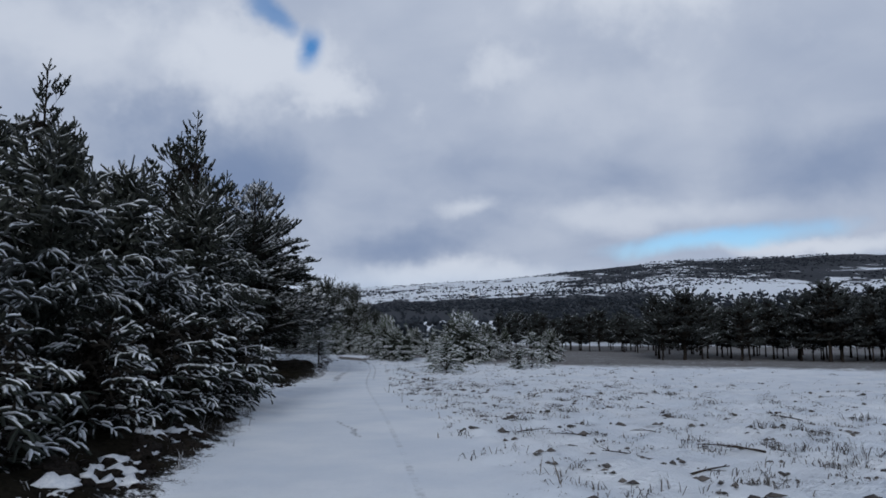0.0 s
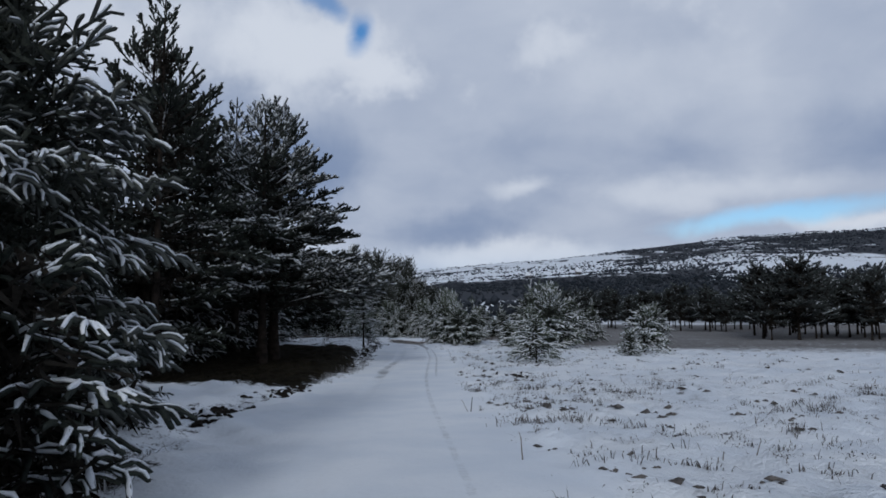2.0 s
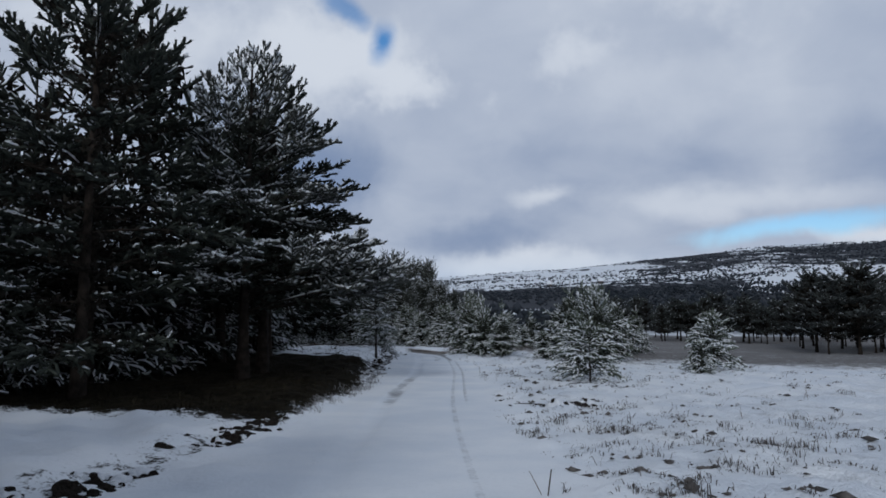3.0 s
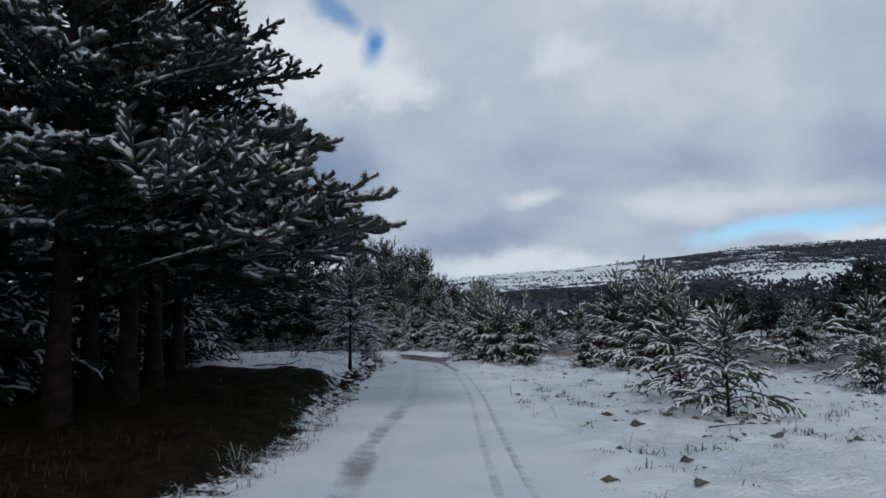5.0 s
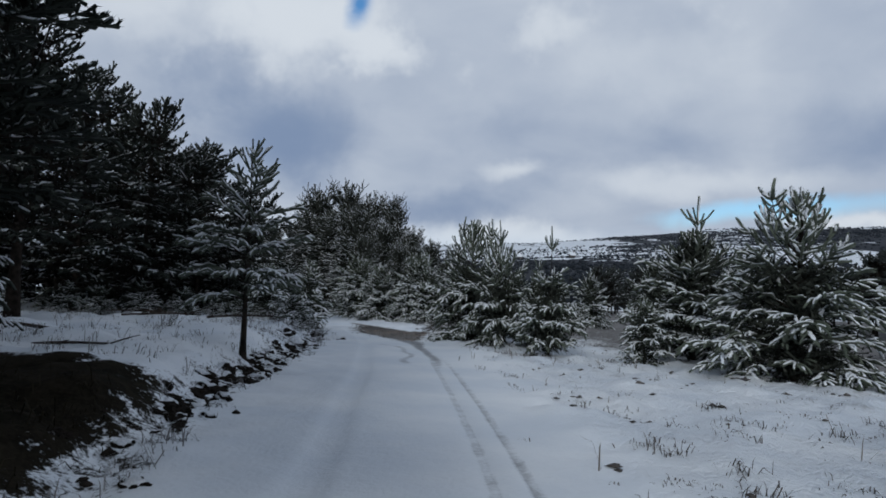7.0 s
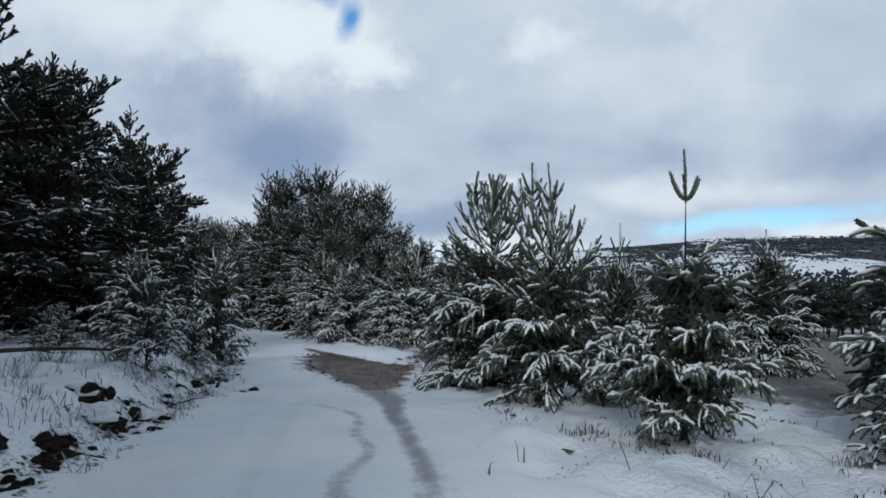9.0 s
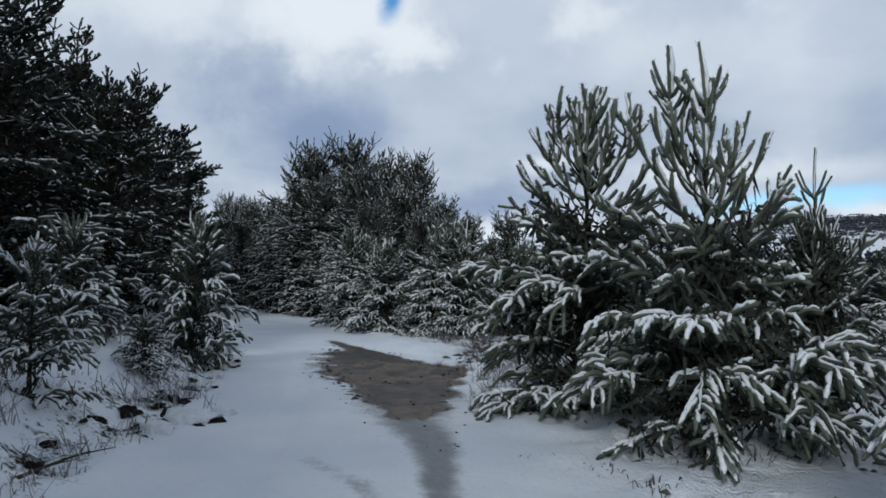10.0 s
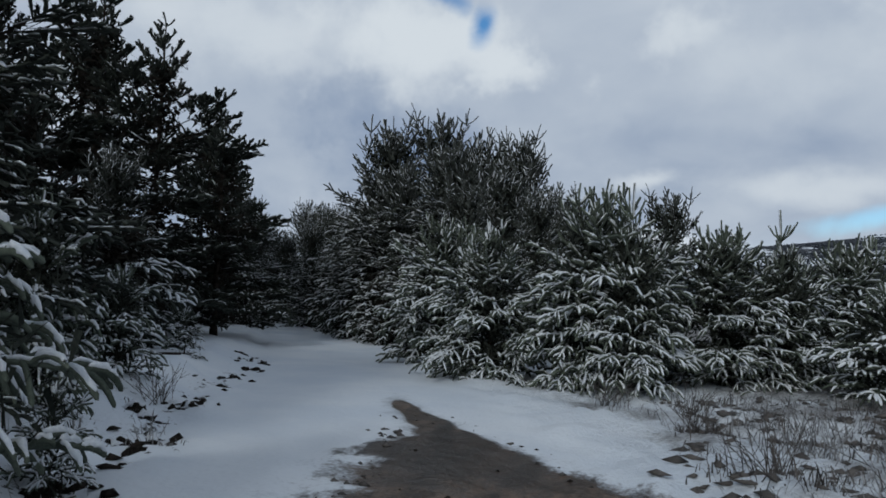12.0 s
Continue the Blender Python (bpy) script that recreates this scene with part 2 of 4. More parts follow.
def joined(pieces):
    vs, fs, at = [], [], 0
    for v, f in pieces:
        vs.append(v), fs.append(f + at)
        at += len(v)
    return np.concatenate(vs), np.concatenate(fs)


def part(name, me, parent, label=""):
    ob = new(name, me)
    ob.parent = parent
    return tagged(ob, label)


# ---- the lie of the land ----
def step(lo, hi, v):
    s = np.clip((np.asarray(v, float) - lo) / (hi - lo), 0, 1)
    return s * s * (3 - 2 * s)


LIE_Y, LIE_Z = (-40, 0, 10, 17, 25, 35, 45, 55, 65, 90, 140), (0.3, 0, -0.02, -0.2, -0.42, -0.58, -0.62, -0.58, -0.52, -0.45, -0.4)
MID_Y, MID_X = (-60, 0, 7, 16, 26, 33, 45, 55, 62, 70, 78, 88, 110), (4.0, -0.1, -0.95, -2.1, -3.5, -4.3, -5.3, -6.6, -8.0, -11.2, -15.2, -20.2, -42.0)
LEFT_Y, LEFT_X = (-60, 0, 7.7, 14, 20, 23, 27, 36, 43, 49, 55, 62, 70, 78, 88, 110), (1.0, -2.1, -2.9, -3.9, -5.5, -6.05, -6.2, -6.25, -7.3, -8.3, -8.6, -10.2, -13.4, -17.2, -22.4, -44.5)


def smooth_line(y, ys, xs):
    y = np.asarray(y, float)
    return sum(np.interp(y + d, ys, xs) for d in (-3, -1.5, 0, 1.5, 3)) / 5


def wave(x, y, f, s):
    """Cheap smooth unevenness from a few crossed sines."""
    if f > 0.5:
        x, y = x + 1.1 / f * np.sin(0.31 * f * y + 0.17 * f * x + s), y + 1.1 / f * np.sin(0.27 * f * x - 0.19 * f * y + 2 * s)
    return (np.sin(f * x + 1.3 * s) * np.cos(0.83 * f * y + 2.1 * s) + 0.6 * np.sin(1.9 * f * (0.6 * x + 0.8 * y) + s) + 0.4 * np.cos(3.1 * f * (0.8 * x - 0.6 * y) + 3 * s)) / 2


def land(x, y):
    x, y = np.asarray(x, float), np.asarray(y, float)
    z = smooth_line(y, LIE_Y, LIE_Z)
    d = x - smooth_line(y, MID_Y, MID_X)
    edge = smooth_line(y, LEFT_Y, LEFT_X) + 0.12 * wave(x * 0, y, 2.3, 1.0)
    on_road = step(2.1, 1.4, np.abs(d)) * step(100, 80, y)
    worn = (0.35 + 0.65 * step(20, 34, y)) * step(72, 60, y)
    z = z - 0.035 * worn * np.exp(-((d + 0.72 - 0.03 * np.sin(y * 0.9)) / 0.17) ** 4)
    z = z - 0.018 * worn * np.exp(-((d - 0.74 - 0.02 * np.sin(y * 0.7)) / 0.075) ** 4)
    z = z - 0.014 * np.exp(-((d - 1.04) / 0.065) ** 4) * step(30, 37, y) * step(58, 50, y)
    out = step(0.0, 1.0, edge - x)
    bank = np.interp(y, (-20, 5, 18, 21, 28, 40, 46, 62, 75, 95), (0.3, 0.3, 0.28, 0.1, 0.12, 0.2, 0.5, 0.42, 0.25, 0.1))
    z = z + out * bank * (1 + 0.25 * wave(x, y, 1.7, 2.0))
    r = np.hypot(x, y)
    near = step(160, 60, r)
    z = z + near * (1 - on_road) * (0.06 * wave(x, y, 0.9, 0.4) + 0.075 * wave(x, y, 3.1, 1.7) + 0.05 * wave(x, y, 5.9, 0.6) + 0.05 * np.abs(wave(x, y, 2.4, 3.3)) + 0.03 * wave(x, y, 9.5, 2.2)) + 0.008 * near * wave(x, y, 4.0, 0.9)
    z = z + 0.022 * np.exp(-(((x + 7.9) / 1.3) ** 2 + ((y - 63.0) / 2.6) ** 2) ** 2) * (wave(x, y, 5.0, 0.2) + 0.8 * wave(x, y, 9.0, 1.2))
    z = z - 0.09 * np.exp(-(((x + 7.9) / 1.5) ** 2 + ((y - 63.6) / 2.6) ** 2))
    right = np.degrees(np.arctan2(x, y))
    z = z - 1.1 * step(45, 100, r) * step(-4, 14, right)
    slope = np.interp(right, (-180, -90, -40, -6, 8, 19, 30, 60, 90, 180), (1.5, 2.2, 3.2, 3.75, 4.9, 5.8, 5.75, 5.5, 4.0, 1.5))
    s = np.clip((r - 230) / 1400, 0, 1)
    rise = s ** 1.25 * (1 - 0.35 * step(0.85, 1.0, s)) / 0.65 * 0.72
    rise = np.where(s >= 1, 0.72, rise)
    hill = np.tan(np.radians(slope)) * 1650 * np.minimum(s ** 1.2, 1.0)
    hill = hill + step(0.1, 0.5, s) * 5 * wave(x, y, 0.011, 0.3)
    hill = hill * (1 - 0.5 * step(1700, 3800, r))
    return z + hill


def wooded(x, y, z):
    """How far the slopes are wooded (1) or open snow (-1), by bearing and height."""
    r, right = np.hypot(x, y), np.degrees(np.arctan2(x, y))
    e = np.degrees(np.arctan2(z - 1.0, r))
    top = np.interp(right, (-40, -6, 8, 19, 30, 60), (3.4, 4.0, 5.0, 5.85, 5.75, 5.5))
    f = e / top
    v = 0.9 * step(0.2, 0.3, f) * step(0.68, 0.55, f) * step(18, 14, right)
    v = v + 0.5 * step(0.45, 0.3, f) * step(14, 18, right)
    v = v - 0.4 * step(0.46, 0.52, f) * step(0.74, 0.68, f) * step(14, 19, right)
    v = v - 0.55 * step(0.6, 0.72, f) * step(11, 6, right)
    v = v - 0.9 * step(0.1, 0.16, f) * step(0.34, 0.26, f) * step(-6, -3, right) * step(6, 3, right)
    v = v + 0.7 * step(0.8, 0.85, f) * step(0.99, 0.94, f) * step(19, 21, right) * step(33, 28, right)
    return v


def axis_values(lo, hi, stepsize, far, growth, cap):
    vals = list(np.arange(lo, hi + 1e-6, stepsize))
    for sign in (1, -1):
        p, s = (vals[-1] if sign > 0 else vals[0]), stepsize
        end = far if sign > 0 else -far
        while abs(p) < far:
            s = min(s * growth, cap)
            p += sign * s
            vals.append(p) if sign > 0 else vals.insert(0, p)
    return np.array(vals)


def build_ground():
    us = np.concatenate([np.arange(-1.3, 1.3, 0.065)])
    us = np.concatenate([np.arange(-7.4, -1.3, 0.16), us, np.arange(1.3, 12.0, 0.15)])
    wide = axis_values(-7.4, 12.0, 0.15, 4300, 1.08, 90)
    us = np.concatenate([wide[wide < -7.5], us, wide[wide > 12.05]])
    ys = axis_values(3.0, 70.0, 0.2, 4300, 1.08, 90)
    ys = np.concatenate([ys[ys < 48], np.arange(48, 69, 0.17), ys[ys > 69.05]])
    U, Y = np.meshgrid(us, ys, indexing="ij")
    X = U + smooth_line(Y, MID_Y, MID_X) * step(260, 25, np.abs(U))
    Z = land(X, Y)
    n, k = X.shape
    i = np.arange(n * k).reshape(n, k)
    q = np.stack([i[:-1, :-1], i[1:, :-1], i[1:, 1:], i[:-1, 1:]], -1).reshape(-1, 4)
    me = raw_mesh("ground", np.stack([X, Y, Z], -1).reshape(-1, 3), q, SNOW_GROUND)
    d = X - smooth_line(Y, MID_Y, MID_X)
    off = smooth_line(Y, LEFT_Y, LEFT_X) - X
    r, right = np.hypot(X, Y), np.degrees(np.arctan2(X, Y))
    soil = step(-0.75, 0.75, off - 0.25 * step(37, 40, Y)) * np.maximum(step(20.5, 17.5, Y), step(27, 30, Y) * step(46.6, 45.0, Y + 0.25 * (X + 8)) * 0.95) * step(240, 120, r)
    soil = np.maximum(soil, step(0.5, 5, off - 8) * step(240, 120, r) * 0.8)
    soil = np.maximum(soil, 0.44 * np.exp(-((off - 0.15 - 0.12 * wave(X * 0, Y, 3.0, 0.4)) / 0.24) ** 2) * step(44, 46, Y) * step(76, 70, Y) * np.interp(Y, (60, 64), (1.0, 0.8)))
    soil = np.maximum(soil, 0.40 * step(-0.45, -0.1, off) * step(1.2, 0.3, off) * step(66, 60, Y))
    mud_y = (53.0, 56.2, 57.2, 58.2, 59.2, 60.4, 61.5, 62.8, 64.0, 65.0, 65.9, 66.6, 69.2)
    mid = np.interp(Y, mud_y, (-5.5, -6.1, -6.33, -6.56, -6.8, -7.15, -7.35, -7.7, -7.95, -8.3, -8.85, -9.2, -10.5)) + 0.06 * np.sin(2.1 * Y)
    half = np.interp(Y, mud_y, (0.05, 0.08, 0.12, 0.24, 0.36, 0.6, 0.78, 1.1, 1.4, 1.2, 0.62, 0.3, 0.06))
    mud = 0.95 * np.exp(-0.7 * ((X - mid) / half) ** 2) * step(57.6, 60.2, Y) * step(69.8, 67.5, Y)
    spur = np.interp(Y, (46, 50, 53.1, 56.2, 58.2, 60.5), (-4.85, -5.2, -5.5, -6.1, -6.55, -7.1))
    streak = np.interp(Y, (51.5, 53.0, 54.5, 55.6, 56.4, 57.2), (-6.05, -6.15, -6.3, -6.45, -6.8, -7.4))
    smear = 0.19 * (1.15 + 0.5 * wave(X * 0, Y, 1.3, 0.7))
    rut = np.maximum(np.exp(-(np.abs(d + 0.74 - 0.05 * np.sin(0.8 * Y)) / smear) ** 3) * step(29, 34, Y) * step(48, 38, Y) * (0.52 + 0.16 * wave(X, Y, 1.7, 1.4)), np.exp(-((X - spur) / 0.16) ** 2) * step(49, 54, Y) * step(62, 60, Y) * 0.66)
    crack = np.interp(Y, (11.0, 11.7, 12.2, 12.9, 13.8), (-1.24, -1.46, -1.50, -1.80, -2.04))
    rut = np.maximum(rut, 0.6 * np.exp(-((X - crack) / np.interp(Y, (11.0, 11.8, 13.8), (0.06, 0.08, 0.05))) ** 2) * step(10.8, 11.2, Y) * step(14.0, 13.5, Y))
    rut = np.maximum(rut, 0.5 * np.exp(-((X - streak - 0.1 * np.sin(2.7 * Y)) / np.interp(Y, (52, 53.5, 56.0, 57.4), (0.2, 0.14, 0.12, 0.25))) ** 2) * step(51.5, 52.5, Y) * step(57.5, 57.0, Y))
    rut = np.maximum(rut, np.interp(Y, (58, 61), (0.85, 0.55)) * np.exp(-0.7 * ((X - mid) / (half + 0.05 + 0.15 * step(58, 61, Y))) ** 2) * step(53, 57, Y) * step(71, 68, Y))
    rut = np.maximum(rut, 0.2 * np.exp(-((d + 0.74) / 0.07) ** 4) * step(34, 26, Y) * (0.8 + 0.3 * wave(X, Y, 0.9, 0.6)))
    rut = np.maximum(rut, 0.42 * np.exp(-((d - 0.74) / 0.075) ** 4) * step(57, 52, Y) * (0.85 + 0.15 * step(20, 34, Y)))
    rut = np.maximum(rut, 0.5 * np.exp(-((d - 1.06) / 0.06) ** 4) * step(28, 36, Y) * step(58, 50, Y))
    field = step(1.6, 3.0, d) * step(250, 190, r)
    stub = field * (0.27 + 0.06 * wave(X, Y, 0.5, 0.2) + 0.10 * np.clip(wave(X, Y, 2.3, 0.7), -0.3, 1)) + step(47, 60, Y + 0.4 * X) * step(5, 9, d) * 0.42 * step(250, 190, r)
    stub = np.maximum(stub, step(59, 63, Y) * step(72, 70, Y) * step(2.2, 3.2, d) * step(9, 7, d) * (0.42 + 0.2 * wave(X, Y, 1.9, 0.5)))
    far = step(200, 300, r)
    for key, v in (("soil", soil), ("mud", mud), ("slush", rut), ("stubble_shade", stub), ("far", far), ("wooded", wooded(X, Y, Z))):
        me.attributes.new(key, "FLOAT", "POINT").data.foreach_set("value", np.ascontiguousarray(v.ravel(), np.float32))
    return tagged(new("ground", me), "snow-covered rough ground with a rutted forest track", "ground", kind="structure")


build_ground()


# ---- pines ----
def bez(p, d0, d1, length, k):
    """A path of k points from p that starts along d0 and bends towards d1."""
    out, q = [np.array(p, float)], np.array(p, float)
    for i in range(k - 1):
        w = (i + 0.5) / (k - 1)
        d = d0 * (1 - w) + d1 * w
        d = d / (np.linalg.norm(d) + 1e-9)
        q = q + d * length / (k - 1)
        out.append(q)
    return np.array(out)


def at(path, s):
    """The place and the way a fraction s along a path."""
    f = min(max(s, 0.0), 0.999) * (len(path) - 1)
    i = int(f)
    d = path[i + 1] - path[i]
    return path[i] + d * (f - i), d / (np.linalg.norm(d) + 1e-9)


def brush(S, rr, needles, wide, rng):
    """Needles that stand forward and out round many tails: S (n, k, 3), radii (n)."""
    n, k, _ = S.shape
    f = rng.uniform(0.04, 1, (n, needles)) ** 0.9 * (k - 1) * 0.999
    i = f.astype(int)
    row = np.arange(n)[:, None]
    A, B = S[row, i], S[row, i + 1]
    P = A + (B - A) * (f - i)[..., None]
    ax = (B - A) / (np.linalg.norm(B - A, axis=2, keepdims=True) + 1e-9)
    rv = rng.normal(size=P.shape)
    rv -= (rv * ax).sum(2, keepdims=True) * ax
    rv /= np.linalg.norm(rv, axis=2, keepdims=True) + 1e-9
    out = ax * 0.72 + rv * 0.7
    tip = P + out * (rr[:, None] * rng.uniform(1.0, 1.55, (n, needles)))[..., None]
    wv = np.cross(out, rng.normal(size=P.shape))
    wv *= (rr * wide)[:, None, None] / (np.linalg.norm(wv, axis=2, keepdims=True) + 1e-9)
    V = np.stack([P + wv, P - wv, tip], 2).reshape(-1, 3)
    return V, np.arange(len(V)).reshape(-1, 3)


def grow(seed, H, R, base, whorls, per, rad, tail, low=15, top=58, sag=0.8, lift=1.0, turn_at=0.55, power=0.65, dens=1.0, needles=12, wide=0.12, sides=4, rings=5,
         snow=0.85, cap=0.8, leader=0.45, candles=5, mat=None, inner=0.28, ragged=0.15, trunk_r=None, twigs=18, stuffing=0.05, boughs=(), core=0.7, level=1, spread=0.0, pads=0.6, tops=(), belly=5.0, gap=0.93, club=False, jump=0.25, open_top=0.0, around=0, crown_end=1.15, stuff_to=0.9, candle=0.85):
    """Trunk, crown and snow of one pine, built of needle-covered tails that droop low down and stand up towards the top."""
    rng = np.random.default_rng(seed)
    up = np.array((0.0, 0.0, 1.0))
    tails, kept, wood, mains = [], [], [], []
    trunk_r = trunk_r or 0.011 * H + 0.012
    lean = rng.normal(0, 0.012, 2)
    ks = np.linspace(0, 1, 9)
    tx = np.stack([lean[0] * H * ks ** 1.5, lean[1] * H * ks ** 1.5, -0.15 + (H - leader * 0.95 + 0.15) * ks], -1)
    trunk = tubes([tx], [trunk_r * (1 - 0.86 * ks) + 0.5 * trunk_r * np.exp(-ks * 14)], 9)

    def finger(q, d, length, rise, slim=1.0):
        d = d / np.linalg.norm(d)
        tails.append(bez(q, d + up * (0.35 if rise < 0 else -0.15), d + rng.normal(0, 0.22, 3) + up * (1.35 * rise + rng.normal(0, 0.25)), length, 5))
        kept.append(slim)

    def limb(path, L, rise, lev, much=1.0):
        n = max(2, int(round(L / (tail * 0.62) * dens * much * (1 - open_top * min(1.0, max(0.0, rise))))))
        for j in range(n):
            s = inner + (0.95 - inner) * (j + rng.uniform(0.15, 0.85)) / n
            q, a = at(path, s)
            side = np.cross(a, up)
            side /= np.linalg.norm(side) + 1e-9
            for sg in (-1, 1):
                if rng.random() > 0.9:
                    continue
                phi = radians(rng.uniform(24, 62))
                d = a * math.cos(phi) + side * sg * math.sin(phi) + up * (rng.uniform(-0.14, 0.24) + spread * rng.normal())
                reach = min(max(tail * rng.uniform(0.5, 1.25), L * (1 - s) * rng.uniform(0.45, 0.8)), 0.6 * L)
                if lev and reach > 1.6 * tail:
                    sub = bez(q, d / np.linalg.norm(d), d + up * rise * 0.5, reach, 5)
                    wood.append((sub, 0.005 + 0.004 * reach))
                    limb(sub, reach, rise, lev - 1)
                else:
                    finger(q, d, max(0.5 * tail, min(reach, 1.4 * tail)), rise)
        q, a = at(path, 0.97)
        side = np.cross(a, up)
        side /= np.linalg.norm(side) + 1e-9
        for w in (-0.5, 0.4):
            finger(q, a + side * (w + rng.normal(0, 0.25)) + up * rng.normal(0, 0.2), tail * rng.uniform(0.5, 1.0), rise)
        tails.append(np.stack([at(path, w)[0] for w in (0.5, 0.62, 0.75, 0.87, 1.0)]))
        kept.append(0.95)

    def crown_top(p, size, count):
        finger(p - up * 0.03, up, size, 0.0, 0.95 * candle)
        a0 = rng.uniform(0, 6.28)
        for j in range(count):
            a = a0 + j * 6.283 / count + rng.normal(0, 0.15)
            d = np.array((math.cos(a) * 0.95, math.sin(a) * 0.95, 0.5))
            finger(p, d, size * rng.uniform(0.55, 0.8), 0.9, candle)

    for i in range(whorls):
        u = (i + 0.2) / whorls
        h0 = base + (H - leader * crown_end - base) * u ** gap
        n = max(3, int(per + rng.integers(-1, 2)))
        a0 = rng.uniform(0, 6.28)
        prof = (1 - u) ** power * (0.7 + 0.3 * min(1, u * belly))
        t = min(max((u - turn_at + 0.3) / 0.6, 0), 1)
        rise = -sag + (sag + lift) * t * t * (3 - 2 * t)
        for j in range(n):
            az0 = a0 + j * 2 * np.pi / n + rng.normal(0, 0.2)
            L = max(tail * 0.9, R * prof * rng.uniform(0.82 - ragged, 1.12 + ragged))
            th = radians(low + (top - low) * u ** 1.4 + rng.normal(0, 6))
            d0 = np.array((math.cos(az0) * math.cos(th), math.sin(az0) * math.cos(th), math.sin(th)))
            h = h0 + rng.uniform(-jump, jump) * (H - base) / whorls
            path = bez(np.array((lean[0] * h, lean[1] * h, h)), d0, d0 + up * (0.75 * rise + rng.normal(0, 0.12)), L, 6)
            wood.append((path[:5], 0.007 + 0.008 * L))
            if u < stuff_to:
                mains.append(path)
            if L < tail * 1.5:
                q, a = at(path, 0.9)
                tails.append(np.stack([at(path, w)[0] for w in (0.1, 0.35, 0.6, 0.8, 1.0)]))
                kept.append(0.8)
                for w in range(2):
                    finger(q, a + rng.normal(0, 0.35, 3), tail * rng.uniform(0.5, 0.8), rise, 0.8)
            else:
                limb(path, L, rise, level)
    for az0, h, L, tilt, much in boughs:
        a = radians(az0)
        d0 = np.array((math.cos(a), math.sin(a), tilt + 0.12))
        d1 = np.array((math.cos(a + 0.12), math.sin(a + 0.12), tilt - 0.15))
        path = bez(np.array((lean[0] * h, lean[1] * h, h)), d0, d1, L, 6)
        wood.append((path[:5], 0.008 + 0.009 * L))
        mains.append(path)
        limb(path, L, 0.25, level, much)
    if leader:
        crown_top(tx[-1], leader, candles)
    for az0, reach, h, size in tops:
        a = radians(az0)
        p0, p1 = np.array((0, 0, h - 0.55 * H * 0.4)), np.array((math.cos(a) * reach, math.sin(a) * reach, h))
        stem = bez(p0, np.array((math.cos(a), math.sin(a), 0.9)), np.array((math.cos(a) * 0.15, math.sin(a) * 0.15, 1.0)), float(np.linalg.norm(p1 - p0)), 5)
        wood.append((stem, 0.02))
        crown_top(stem[-1], size, 4)
        for w in (0.55, 0.72, 0.86):
            q, _ = at(stem, w)
            for j in range(4):
                b = rng.uniform(0, 6.28)
                finger(q, np.array((math.cos(b), math.sin(b), 0.7)), tail * rng.uniform(0.8, 1.1), 0.9, 0.8)
    S, slim = np.array(tails), np.array(kept)
    n = len(S)
    rr = rad * slim * rng.uniform(0.85, 1.15, n)
    pick, form = {5: ([0, 1, 2, 3, 4], (0.8, 1.0, 1.0, 1.0, 0.8)), 3: ([0, 2, 4], (0.85, 1.0, 0.85)), 2: ([0, 4], (0.95, 0.6))}[rings]
    if club:
        form = np.array(form) * np.linspace(0.45, 1.1, len(form))
    pieces = []
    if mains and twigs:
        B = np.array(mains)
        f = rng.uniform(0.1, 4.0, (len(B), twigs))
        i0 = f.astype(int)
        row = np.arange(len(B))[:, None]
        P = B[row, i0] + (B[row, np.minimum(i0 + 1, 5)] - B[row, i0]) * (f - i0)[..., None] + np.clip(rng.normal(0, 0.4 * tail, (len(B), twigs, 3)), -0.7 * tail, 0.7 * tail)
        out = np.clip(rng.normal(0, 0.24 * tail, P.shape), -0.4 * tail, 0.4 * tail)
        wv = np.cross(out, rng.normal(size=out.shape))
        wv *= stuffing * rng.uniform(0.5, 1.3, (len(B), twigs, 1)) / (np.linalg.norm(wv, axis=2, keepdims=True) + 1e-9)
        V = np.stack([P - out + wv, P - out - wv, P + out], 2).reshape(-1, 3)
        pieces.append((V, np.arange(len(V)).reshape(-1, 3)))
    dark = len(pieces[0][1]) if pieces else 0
    body, form = S[:, pick], np.array(form)
    if rings == 5:
        end = S[:, 4] - S[:, 3]
        end = S[:, 4] + end / (np.linalg.norm(end, axis=1, keepdims=True) + 1e-9) * (0.8 * rr * core)[:, None]
        body, form = np.concatenate([body, end[:, None]], 1), np.append(form, 0.08)
    pieces.append(tubes(body, (rr * core)[:, None] * form, sides))
    if needles:
        pieces.append(brush(S, rr, needles, wide, rng))
    cv, cf = joined(pieces)
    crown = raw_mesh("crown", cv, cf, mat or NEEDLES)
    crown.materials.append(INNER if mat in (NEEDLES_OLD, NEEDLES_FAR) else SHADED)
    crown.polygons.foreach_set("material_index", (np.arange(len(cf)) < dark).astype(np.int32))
    # snow drapes the upper side of tails that lie flat enough
    chord = S[:, 4] - S[:, 0]
    flatness = np.hypot(chord[:, 0], chord[:, 1]) / (np.linalg.norm(chord, axis=1) + 1e-9)
    keep = rng.random(n) < snow * np.clip(1.5 * flatness - 0.2, 0.62, 1)
    K, kr, steep = S[keep], rr[keep], 1 - flatness[keep]
    k = {5: 7, 3: 4, 2: 3}[rings]
    e0, e1 = rng.uniform(0.0, 0.25, len(K))[:, None], rng.uniform(0.8, 1.02, len(K))[:, None]
    f = np.clip((e0 + (e1 - e0) * np.linspace(0, 1, k)[None, :]) * 4, 0, 3.999)
    i0 = f.astype(int)
    row = np.arange(len(K))[:, None]
    Q = K[row, i0] + (K[row, i0 + 1] - K[row, i0]) * (f - i0)[..., None]
    Q[..., 2] += (kr * max(core, 0.62) * 0.85)[:, None]
    Q += rng.normal(0, 0.14, Q.shape) * kr[:, None, None]
